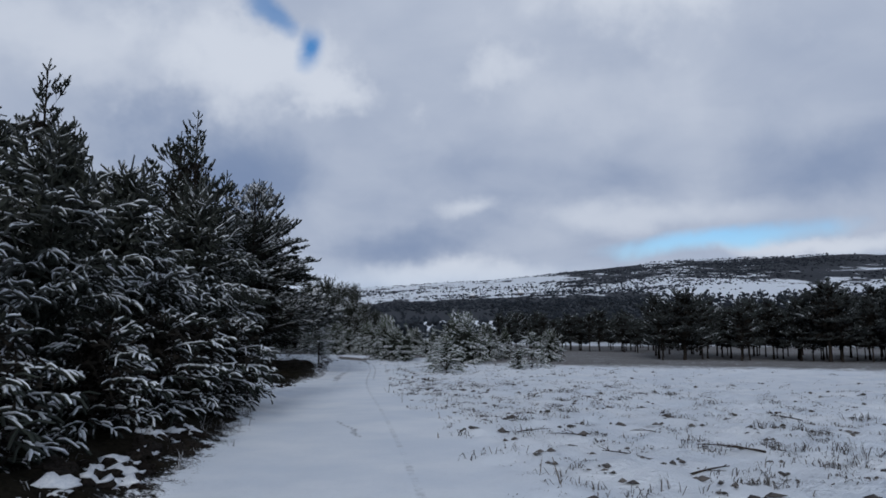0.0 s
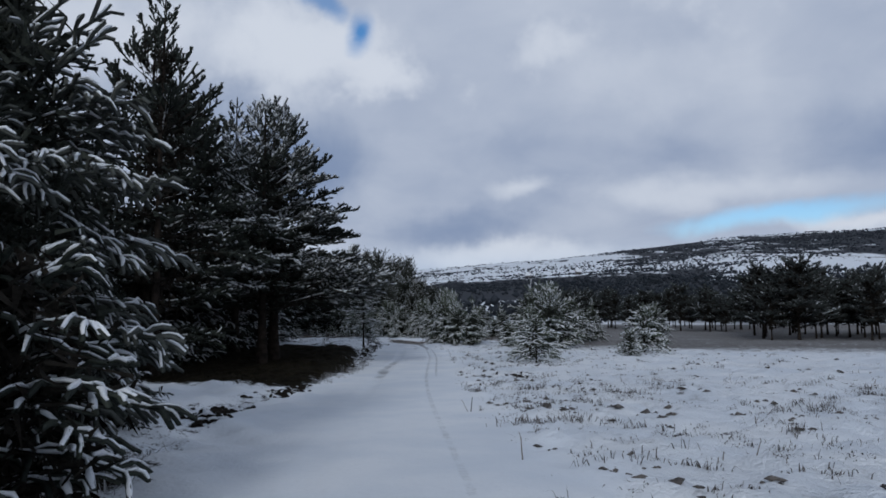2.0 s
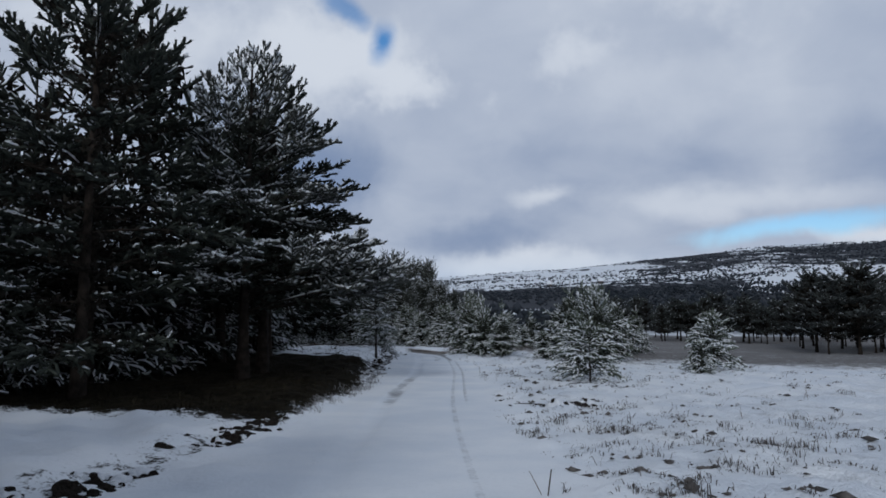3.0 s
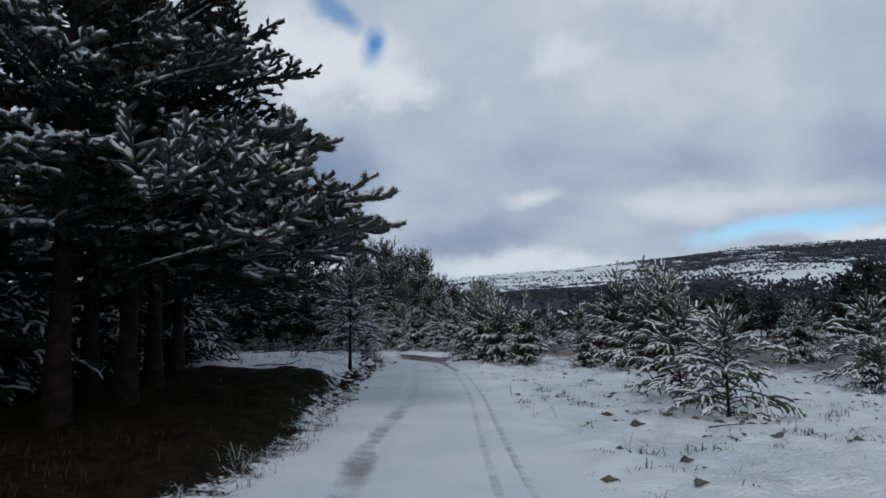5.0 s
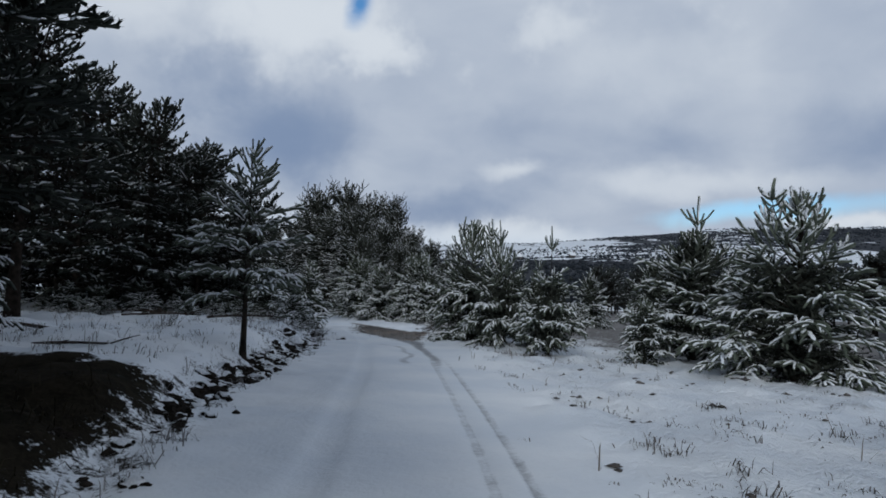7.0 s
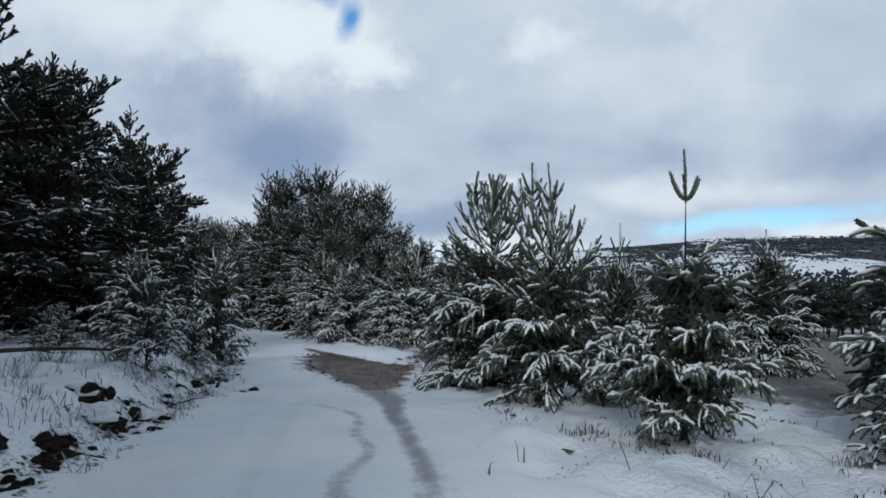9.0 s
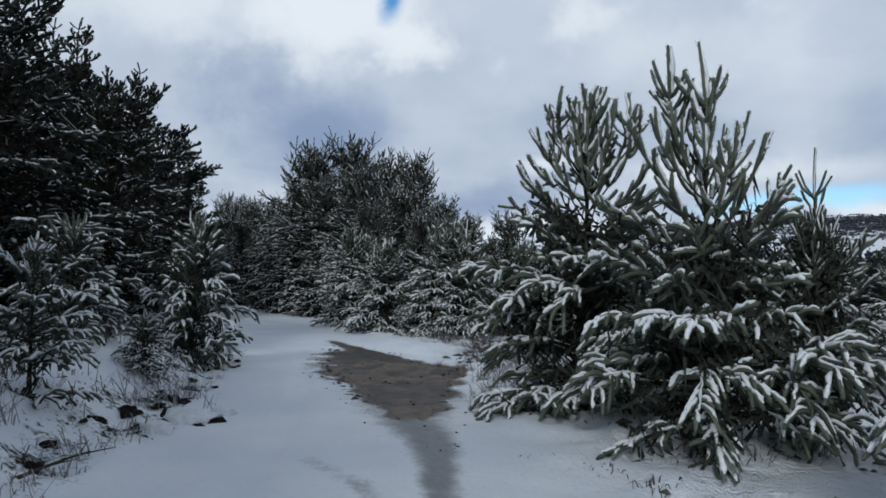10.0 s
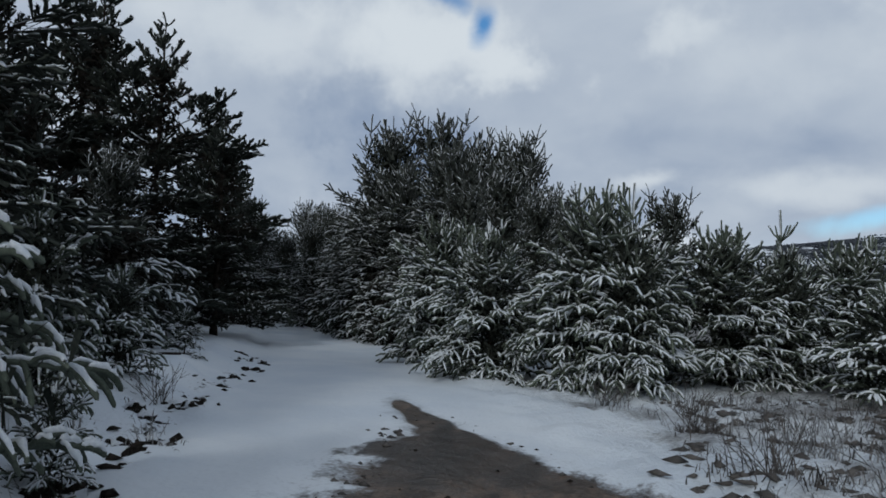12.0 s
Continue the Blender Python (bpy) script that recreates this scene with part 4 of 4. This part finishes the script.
# dark undergrowth added between the trunks to stand in for the shade behind
for i in range(20):
    pine("under", -13.6 - rng.uniform(0, 3.2), 26.0 + 1.25 * i + rng.uniform(-0.4, 0.4), rng.uniform(1.8, 3.0), rng.uniform(0, 360), 1.15)
# deeper forest behind, added to keep side light out and hide the hill
for i in range(34):
    x, y = -19.5 - 3.6 * (i % 3) - rng.uniform(0, 1.5), -6.0 + 2.15 * i + rng.uniform(-0.8, 0.8)
    if y > 46:
        x -= 4.0
    pine("back", x, y, rng.uniform(9.5, 13.5), rng.uniform(0, 360), rng.uniform(0.85, 1.1))
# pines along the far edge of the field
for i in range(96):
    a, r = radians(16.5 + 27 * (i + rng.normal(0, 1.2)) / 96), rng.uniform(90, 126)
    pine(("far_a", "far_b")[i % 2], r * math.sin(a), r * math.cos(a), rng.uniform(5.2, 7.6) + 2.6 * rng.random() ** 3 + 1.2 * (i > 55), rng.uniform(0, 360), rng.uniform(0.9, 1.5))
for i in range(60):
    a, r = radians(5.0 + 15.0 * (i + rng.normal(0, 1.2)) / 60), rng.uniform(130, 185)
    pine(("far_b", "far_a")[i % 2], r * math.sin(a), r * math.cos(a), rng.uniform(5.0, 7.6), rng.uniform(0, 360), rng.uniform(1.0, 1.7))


# ---- woods and scrub on the far slopes ----
def lumps(centres, sizes, seed, squash=0.75):
    """Many small uneven eight-sided lumps."""
    r = np.random.default_rng(seed)
    d = np.array(((1, 0, 0), (0, 1, 0), (-1, 0, 0), (0, -1, 0), (0, 0, 1), (0, 0, -0.6)), float)
    f = np.array(((0, 1, 4), (1, 2, 4), (2, 3, 4), (3, 0, 4), (1, 0, 5), (2, 1, 5), (3, 2, 5), (0, 3, 5)))
    n = len(centres)
    v = d[None] * np.asarray(sizes)[:, None, None] * r.uniform(0.6, 1.3, (n, 6, 1))
    v[..., 2] *= squash
    v = v + r.normal(0, 0.12, v.shape) * np.asarray(sizes)[:, None, None] + np.asarray(centres)[:, None]
    return v.reshape(-1, 3), (f[None] + 6 * np.arange(n)[:, None, None]).reshape(-1, 3)


def scatter(count, near, far, test, seed):
    """Spots on the slopes ahead that pass a test of x, y and the bearing's distance."""
    r = np.random.default_rng(seed)
    a, d = np.radians(r.uniform(-16, 46, count)), r.uniform(near, far, count)
    x, y = d * np.sin(a), d * np.cos(a)
    z = land(x, y)
    ok = test(x, y, z, d, r)
    return np.stack([x, y, z], -1)[ok], r


def far_woods():
    p, r = scatter(5200, 190, 560, lambda x, y, z, d, r: wave(x, y, 0.02, 0.7) + 0.35 * wave(x, y, 0.06, 2.0) > 0.02 + 0.0004 * (d - 190) - 1.3 * wooded(x, y, z) + 9.0 * ((d > 270) & (np.degrees(np.arctan2(x, y)) > -5.5) & (np.degrees(np.arctan2(x, y)) < 4.5) & (wave(x, y, 0.045, 1.2) > -0.2)), 71)
    p = np.repeat(p[:1500], 6, axis=0)
    h = np.repeat(r.uniform(4.5, 8.0, len(p) // 6), 6)
    p = p + np.stack([r.normal(0, 1.1, len(p)), r.normal(0, 1.1, len(p)), h * r.uniform(0.1, 1.0, len(p))], -1)
    v, f = lumps(p, r.uniform(0.6, 1.5, len(p)), 5, 1.0)
    tagged(new("far_woods", raw_mesh("far_woods", v, f, SCRUB)), "dark leafless woods on the lower slopes", "woods", kind="stuff")


def hill_scrub():
    p, r = scatter(32000, 560, 1660, lambda x, y, z, d, r: wave(x, y, 0.008, 0.2) + 0.5 * wave(x, y, 0.03, 1.0) + 0.5 * wooded(x, y, z) > r.uniform(-0.5, 0.7, len(x)), 72)
    p = p[:11000]
    s = r.uniform(0.6, 2.0, len(p)) * (0.7 + np.hypot(p[:, 0], p[:, 1]) / 2500)
    p[:, 2] += 0.3 * s
    v, f = lumps(p, s, 6, 0.7)
    tagged(new("hill_scrub", raw_mesh("hill_scrub", v, f, SCRUB)), "dark low scrub scattered over a snowy hillside", "scrub", kind="stuff")


def far_house(bearing, far, length, turn):
    """A low village house with a snow-covered gable roof."""
    x, y = far * math.sin(radians(bearing)), far * math.cos(radians(bearing))
    w, h, ridge, over = 0.6 * length, 3.2, 2.6, 0.5
    ob = new("house")
    tagged(ob, "small dark village house with a snow-covered gable roof", "house", "village houses")
    l2, w2 = length / 2, w / 2
    v = [(sx * l2, sy * w2, z) for z in (-2.0, h) for sx, sy in ((-1, -1), (1, -1), (1, 1), (-1, 1))] + [(-l2, 0, h + ridge), (l2, 0, h + ridge)]
    f = [(0, 1, 5), (0, 5, 4), (1, 2, 6), (1, 6, 5), (2, 3, 7), (2, 7, 6), (3, 0, 4), (3, 4, 7), (4, 7, 8), (5, 9, 6)]
    part("wall", raw_mesh("wall", v, f, HOUSE_WALL, False), ob, "dark weathered walls")
    lo = h - over * ridge / w2
    r = []
    for z in (0.0, 0.35):
        r += [(sx * (l2 + over), sy * (w2 + over), lo + z) for sx, sy in ((-1, -1), (1, -1), (1, 1), (-1, 1))] + [(sx * (l2 + over), 0, h + ridge + 0.1 + z) for sx in (-1, 1)]
    f = [(6, 7, 11), (6, 11, 10), (8, 9, 10), (8, 10, 11), (1, 0, 4), (1, 4, 5), (3, 2, 5), (3, 5, 4), (0, 1, 7), (0, 7, 6), (2, 3, 9), (2, 9, 8), (0, 6, 10), (0, 10, 4), (3, 4, 10), (3, 10, 9), (1, 5, 11), (1, 11, 7), (2, 8, 11), (2, 11, 5)]
    part("roof", raw_mesh("roof", r, f, TREE_SNOW, False), ob, "white snow on the roof")
    c = [(0.25 * length + sx * 0.4, sy * 0.4, z) for z in (h + 1.2, h + ridge + 1.2) for sx, sy in ((-1, -1), (1, -1), (1, 1), (-1, 1))]
    part("chimney", raw_mesh("chimney", c, [(0, 1, 5, 4), (1, 2, 6, 5), (2, 3, 7, 6), (3, 0, 4, 7), (4, 5, 6, 7)], HOUSE_WALL, False), ob, "brick chimney")
    ob.matrix_basis = pose(x, y, float(land(x, y)), 0, 0, turn)


HOUSE_WALL = plain("house_wall", (0.05, 0.045, 0.042), (0.14, 0.12, 0.11), 0.5, 0.9, 0.0, fine=3.0)
for bearing, far, length, turn in ((6.3, 760, 5.5, 15), (2.4, 820, 5.0, -20)):
    far_house(bearing, far, length, turn)
far_woods()
hill_scrub()


# ---- dry grass standing out of the snow ----
def grass(name, spots, label, tall, blades, seed, spread=0.07, mat=STRAW):
    r = np.random.default_rng(seed)
    spots = np.asarray(spots, float)
    n = len(spots)
    h = tall * (0.5 + 1.6 * r.random((n, 1)) ** 3.0) * r.uniform(0.5, 1.2, (n, blades))
    p = np.concatenate([spots[:, None, :2] + r.normal(0, spread, (n, blades, 2)), np.zeros((n, blades, 1))], 2)
    p[..., 2] = land(p[..., 0], p[..., 1]) - 0.02
    a = r.uniform(0, 6.283, (n, blades))
    bend = r.uniform(0.2, 1.6, (n, blades))
    out = np.stack([np.cos(a), np.sin(a), np.zeros_like(a)], -1)
    mid = p + out * (h * bend * 0.35)[..., None]
    mid[..., 2] += h * 0.6
    tip = p + out * (h * bend)[..., None]
    tip[..., 2] += h * (1.05 - 0.5 * bend)
    w = np.stack([-np.sin(a), np.cos(a), np.zeros_like(a)], -1) * r.uniform(0.003, 0.008, (n, blades, 1))
    v = np.stack([p - w, p + w, mid + w * 0.8, mid - w * 0.8, tip], 2).reshape(-1, 3)
    k = 5 * np.arange(n * blades)[:, None]
    f = np.concatenate([k + [0, 1, 2], k + [0, 2, 3], k + [3, 2, 4]])
    return tagged(new(name, raw_mesh(name, v, f, mat)), label, "grass", kind="stuff")


HEATHER = plain("heather", (0.036, 0.034, 0.034), (0.15, 0.135, 0.125), 4.0, 0.9, 0.0, island=True)
FROSTED = plain("frosted_twig", (0.10, 0.095, 0.095), (0.42, 0.42, 0.43), 6.0, 0.85, 0.0, island=True)
rng = np.random.default_rng(11)


def field_spots(count, y0, y1, start, reach, f, s0, lo, hi):
    """Spots on the open field beside the track, gathered into drifts."""
    out = []
    while len(out) < count:
        y = rng.uniform(y0, y1)
        x = float(smooth_line(y, MID_Y, MID_X)) + start + abs(rng.normal(0, 1.0)) * reach
        if x < 34 and wave(x, y, f, s0) + 0.6 * wave(x, y, 2.7 * f, s0 + 0.5) > rng.uniform(lo, hi):
            out.append((x, y))
    return out


grass("dry_grass", field_spots(1100, 3, 32, 1.5, 8.0, 1.1, 0.3, -0.2, 0.8) + field_spots(520, 32, 66, 1.6, 7.0, 0.9, 1.3, 0.0, 0.9), "sparse brown dead grass poking through the snow", 0.085, 7, 12, 0.07, HEATHER)
grass("heather", field_spots(520, 4, 30, 1.8, 8.0, 0.7, 1.9, -0.4, 0.6) + field_spots(200, 30, 64, 2.0, 8.0, 0.7, 0.9, 0.0, 0.7), "low dark heather tufts half buried in snow", 0.10, 30, 17, 0.11, HEATHER)
grass("dead_stalk", field_spots(260, 4, 64, 1.3, 6.0, 0.8, 2.9, -0.6, 0.6), "single tall dead weed stalks in the snow", 0.20, 2, 18, 0.03, STRAW)
spots = [(float(smooth_line(y, LEFT_Y, LEFT_X)) - abs(rng.normal(0, 0.3 if 27 < y < 45 else 0.8)) + 0.25, y) for y in rng.uniform(4, 66, 560) if not 19.5 < y < 30]
grass("bank_grass", spots, "frosted brown grass along the track bank", 0.15, 8, 13, 0.07, FROSTED)
spots = [(rng.uniform(-20, -8.8), rng.uniform(46.5, 60)) for i in range(500)]
grass("clearing_grass", spots, "thin frosted grass in a snowy clearing", 0.18, 6, 14, 0.07, FROSTED)
spots = [(float(smooth_line(y, LEFT_Y, LEFT_X)) - rng.uniform(0.2, 9), y) for y in rng.uniform(29, 44.5, 1500)]
grass("forest_grass", spots, "dark brown grass on the bare forest floor", 0.13, 8, 15, 0.12, LITTER)
spots = [(x, y) for x, y in ((-5.6 + rng.normal(0, 1.0), 66 + rng.normal(0, 2.6)) for i in range(240)) if x > -6.2 or y > 67.5] + [(rng.uniform(-4, 6), rng.uniform(62, 70)) for i in range(120)]
grass("tall_grass", spots, "tall frosted dead grass beside the mud", 0.2, 7, 16, 0.1, FROSTED)

spots = [(x, y) for x, y in zip(rng.uniform(-6.7, -1.5, 420), rng.uniform(64.8, 70.8, 420)) if wave(x, y, 1.3, 0.4) > 0.1]
grass("dead_brush", spots, "dark low brush poking through snow beside the mud", 0.15, 16, 19, 0.12, HEATHER)

# low dark tussocks that break the snow
n = 1500
ty = 4 + 58 * rng.random(n) ** 1.6
tx = smooth_line(ty, MID_Y, MID_X) + 1.8 + np.abs(rng.normal(0, 1.0, n)) * 8.5
ok = (wave(tx, ty, 0.8, 2.4) > rng.uniform(-0.7, 0.5, n)) & (tx < 30)
tx, ty = np.repeat(tx[ok], 3) + rng.normal(0, 0.06, 3 * ok.sum()), np.repeat(ty[ok], 3) + rng.normal(0, 0.06, 3 * ok.sum())
ts = rng.uniform(0.02, 0.075, len(tx)) * (0.6 + 1.1 * rng.random(len(tx)) ** 2)
bx, by = np.repeat(rng.uniform(-6.9, -1.5, 150), 4), np.repeat(rng.uniform(64.6, 70.8, 150), 4)
tx, ty, ts = np.r_[tx, bx + rng.normal(0, 0.1, 600)], np.r_[ty, by + rng.normal(0, 0.1, 600)], np.r_[ts, rng.uniform(0.03, 0.11, 600)]
v, f = lumps(np.stack([tx, ty, land(tx, ty) + 0.005], -1), ts, 9, 0.45)
tagged(new("tussocks", raw_mesh("tussocks", v, f, HEATHER)), "small dark tussocks half buried in the snow", "tussocks", kind="stuff")


# ---- clods of earth along the bank ----
def lump_mesh(name, seed, mat, cap=False):
    bm = bmesh.new()
    bmesh.ops.create_icosphere(bm, subdivisions=3, radius=1.0)
    r = random.Random(seed)
    o = Vector((r.uniform(0, 50), r.uniform(0, 50), r.uniform(0, 50)))
    for v in bm.verts:
        v.co *= 1 + 0.7 * noise.noise(v.co * 1.3 + o) + 0.4 * noise.noise(v.co * 2.9 + o) + 0.16 * noise.noise(v.co * 7.0 + o)
        v.co.z *= 0.7
    if cap:
        bm.normal_update()
        bmesh.ops.delete(bm, geom=[v for v in bm.verts if v.normal.z < 0.35 + 0.9 * noise.noise(v.co * 1.7 + o)], context="VERTS")
        for v in bm.verts:
            v.co += Vector((0, 0, 0.04)) + v.normal * 0.04
        bmesh.ops.solidify(bm, geom=bm.faces[:], thickness=0.1)
    me = bpy.data.meshes.new(name)
    bm.to_mesh(me)
    bm.free()
    me.polygons.foreach_set("use_smooth", [cap] * len(me.polygons))
    me.materials.append(mat)
    return me


CLODS = [(lump_mesh("earth", s, CLOD), lump_mesh("snow_cap", s, TREE_SNOW, True)) for s in (1, 2, 3, 4)]


def clod(x, y, size, turn, which, capped=True):
    ob = new("earth_clod")
    tagged(ob, "dark earth clod with a cap of snow on the track bank" if capped else "bare dark earth clod on the track bank", "earth clod", "clods on the bank")
    part("earth", CLODS[which][0], ob)
    if capped:
        part("snow_cap", CLODS[which][1], ob, "white snow")
    ob.matrix_basis = pose(x, y, float(land(x, y)) - 0.3 * size, 0, 0, turn) @ Matrix.Diagonal((size, size * 0.8, size * 0.8, 1))


rng = np.random.default_rng(21)
heap = []
for y0, y1, count, lo, hi, off in ((5.5, 11, 46, 0.1, 0.24, 0.45), (21.5, 24.2, 30, 0.06, 0.17, 0.05), (25.3, 29.5, 44, 0.06, 0.17, 0.05), (40, 46, 40, 0.04, 0.12, 0.2), (45, 51, 84, 0.07, 0.2, 0.15), (51, 54, 20, 0.1, 0.26, 0.2), (54, 58, 14, 0.05, 0.13, 0.25), (58.2, 60.5, 9, 0.08, 0.19, 0.05), (60.5, 63, 14, 0.05, 0.12, 0.1), (63, 67, 46, 0.05, 0.14, 0.1), (67, 74, 40, 0.04, 0.12, 0.15)):
    for i in range(count):
        y = rng.uniform(y0, y1)
        x = float(smooth_line(y, LEFT_Y, LEFT_X)) - off + rng.normal(0, 0.17)
        heap.append((rng.uniform(lo, hi), x, y, rng.uniform(0, 360), int(rng.integers(4)), bool(rng.random() < 0.45)))
for x, y in ((-8.85, 58.3), (-9.1, 57.9), (-8.75, 58.75), (-9.2, 58.5), (-8.75, 54.9), (-9.05, 54.5), (-9.0, 55.2), (-9.4, 54.9)):
    heap.append((rng.uniform(0.2, 0.3), x + rng.normal(0, 0.05), y, rng.uniform(0, 360), int(rng.integers(4)), True))
for i in range(12):
    heap.append((rng.uniform(0.16, 0.3), -1.25 + rng.normal(0, 0.3), 31.9 + rng.normal(0, 0.22), rng.uniform(0, 360), int(rng.integers(4)), bool(rng.random() < 0.6)))
heap.sort(reverse=True)
for size, x, y, turn, which, capped in heap[:280]:
    clod(x, y, size, turn, which, capped)
crumbs = np.array([(x, y, size) for size, x, y, *_ in heap[280:]])
v, f = lumps(np.stack([crumbs[:, 0], crumbs[:, 1], land(crumbs[:, 0], crumbs[:, 1])], -1), crumbs[:, 2], 23, 0.5)
tagged(new("earth_crumbs", raw_mesh("earth_crumbs", v, f, CLOD)), "small dark crumbs of earth scattered along the track bank", "earth", kind="stuff")


# ---- kicked-up mud along the wet patch ----
n = 150
my = rng.uniform(57.5, 67.5, n)
mx = np.interp(my, (57.5, 60.4, 62.8, 64.0, 65.9, 67.5), (-6.4, -7.15, -7.7, -7.95, -8.85, -9.7)) + np.interp(my, (57.5, 60.4, 62.8, 64.0, 65.9, 67.5), (0.25, 0.65, 1.15, 1.5, 0.8, 0.35)) * np.clip(rng.normal(0, 0.75, n), -1.25, 1.25)
ms = 0.008 + 0.024 * rng.random(n) ** 3
v, f = lumps(np.stack([mx, my, land(mx, my) + 0.1 * ms], -1), ms, 19, 0.5)
k2 = 160
ey = rng.uniform(60.0, 66.5, k2)
ex = np.interp(ey, (57.5, 60.4, 62.8, 64.0, 65.9, 67.5), (-6.4, -7.15, -7.7, -7.95, -8.85, -9.7)) + np.where(rng.random(k2) < 0.7, -1.0, 1.0) * np.interp(ey, (60.0, 62.8, 64.0, 66.5), (0.5, 0.95, 1.2, 0.5)) + rng.normal(0, 0.1, k2)
es = 0.012 + 0.05 * rng.random(k2) ** 2.5
v2, f2 = lumps(np.stack([ex, ey, land(ex, ey)], -1), es, 29, 0.5)
tagged(new("turf_crumbs", raw_mesh("turf_crumbs", v2, f2, HEATHER)), "dark crumbs of turf along the rim of the mud", "turf", kind="stuff")
tagged(new("mud_lumps", raw_mesh("mud_lumps", v, f, CLOD)), "small dark lumps of mud churned up in a wet patch", "mud", kind="stuff")


# ---- sticks, a log heap and bare shrubs ----
def twig_mesh(name, seed, length, thick, forks, mat):
    r = np.random.default_rng(seed)
    stem = bez((0, 0, 0), np.array((1.0, 0, 0.12)), np.array((1.0, r.normal(0, 0.5), -0.05)), length, 7)
    paths, rad = [stem], [np.linspace(thick, thick * 0.4, 7)]
    for i in range(forks):
        k = int(r.integers(2, 6))
        d = np.array((0.8, r.choice((-1, 1)) * r.uniform(0.4, 0.9), r.uniform(0.0, 0.45)))
        paths.append(bez(stem[k], d, d + np.array((0.4, 0, -0.1)), length * r.uniform(0.2, 0.45), 7))
        rad.append(np.linspace(thick * 0.55, thick * 0.2, 7))
    return raw_mesh(name, *tubes(np.array(paths), np.array(rad), 6), mat)


STICKS = [twig_mesh("fallen_branch", s, 0.9, 0.018, 3, TWIG) for s in (1, 2, 3)]
for i, (x, y, turn, s) in enumerate(((2.5, 8.9, 130, 0.7), (2.7, 7.9, 30, 0.75), (2.1, 10.6, 140, 0.6), (6.8, 13.6, 110, 0.8), (4.2, 9.4, 140, 0.9), (3.4, 11.5, 160, 0.5), (1.2, 11.7, 20, 0.6),
                                     (5.6, 10.5, 60, 0.7), (-11.0, 47.9, 20, 1.6), (-11.6, 48.4, 350, 1.8), (-12.6, 50.4, 170, 2.2), (-13.3, 50.0, 10, 2.0), (-0.6, 38.0, 15, 0.7), (-12.4, 57.4, 0, 2.4), (-13.2, 57.9, 165, 2.6), (-14.6, 56.8, 5, 2.4),
                                     (-15.6, 68.4, 25, 2.0), (-15.8, 69.2, 170, 1.8), (-1.5, 31.8, 20, 0.9), (-1.2, 32.1, 160, 1.0), (-0.9, 31.7, 190, 0.8), (-9.0, 56.0, 80, 0.8), (-9.2, 54.2, 130, 0.7))):
    ob = new("fallen_branch", STICKS[i % 3])
    ob.matrix_basis = pose(x, y, float(land(x, y)) + 0.01, 0, 0, turn) @ Matrix.Diagonal((s, s, s, 1))
    tagged(ob, "dark dead branch lying on the snow", "fallen branch", "fallen branches")


def shrub_mesh(seed, twigs, height, mat):
    r = np.random.default_rng(seed)
    paths, rad = [], []
    for i in range(twigs):
        a, lean = r.uniform(0, 6.283), r.uniform(0.05, 0.9)
        p = np.array((r.normal(0, 0.12), r.normal(0, 0.12), -0.03))
        d = np.array((math.cos(a) * lean, math.sin(a) * lean, 1.0))
        L = height * r.uniform(0.5, 1.1)
        stem = bez(p, d, d * np.array((1.3, 1.3, 0.8)), L, 5)
        paths.append(stem), rad.append(np.linspace(0.005, 0.002, 5))
        for j in range(3):
            k = int(r.integers(1, 4))
            e = d / np.linalg.norm(d) + r.normal(0, 0.45, 3)
            paths.append(bez(stem[k], e, e + np.array((0, 0, 0.2)), L * r.uniform(0.2, 0.45), 5)), rad.append(np.linspace(0.0035, 0.0015, 5))
    return raw_mesh("bare_shrub", *tubes(np.array(paths), np.array(rad), 3), mat)


SHRUBS = [shrub_mesh(1, 26, 0.55, HEATHER), shrub_mesh(2, 26, 0.55, FROSTED)]
for i, (x, y, s) in enumerate(((-6.3, 65.4, 1.0), (-5.7, 66.6, 1.1), (-6.6, 67.4, 0.9), (-5.1, 64.9, 0.9), (-7.5, 69.3, 0.9), (-10.6, 55.5, 0.8), (-11.6, 53.2, 0.9), (-9.6, 59.6, 0.8), (-10.2, 57.0, 1.0), (-9.7, 58.7, 1.0), (-10.7, 58.2, 1.1), (-9.5, 56.3, 0.8), (-11.4, 57.4, 1.0), (-11.2, 60.6, 1.0), (-10.4, 60.6, 0.8), (-12.6, 62.0, 1.0), (-12.4, 66.4, 0.9), (-13.2, 64.4, 1.0), (-1.2, 67.0, 1.1), (-12.2, 64.5, 0.9),
                                (-6.2, 62.6, 0.9), (-5.9, 63.4, 1.0), (-5.6, 61.9, 0.9), (-6.0, 60.9, 0.8), (-5.5, 64.1, 1.1), (-6.1, 59.8, 0.7), (-5.2, 65.7, 0.8), (-3.4, 67.2, 0.8), (-6.5, 68.6, 0.9), (-5.6, 69.4, 0.8))):
    ob = new("bare_shrub", SHRUBS[i % 2])
    tagged(ob, ("leafless dark brown shrub of fine twigs", "leafless frosted shrub of fine grey-brown twigs")[i % 2], "shrub", "bare shrubs")
    ob.matrix_basis = pose(x, y, float(land(x, y)), 0, 0, 47 * i) @ Matrix.Diagonal((s, s, s, 1))
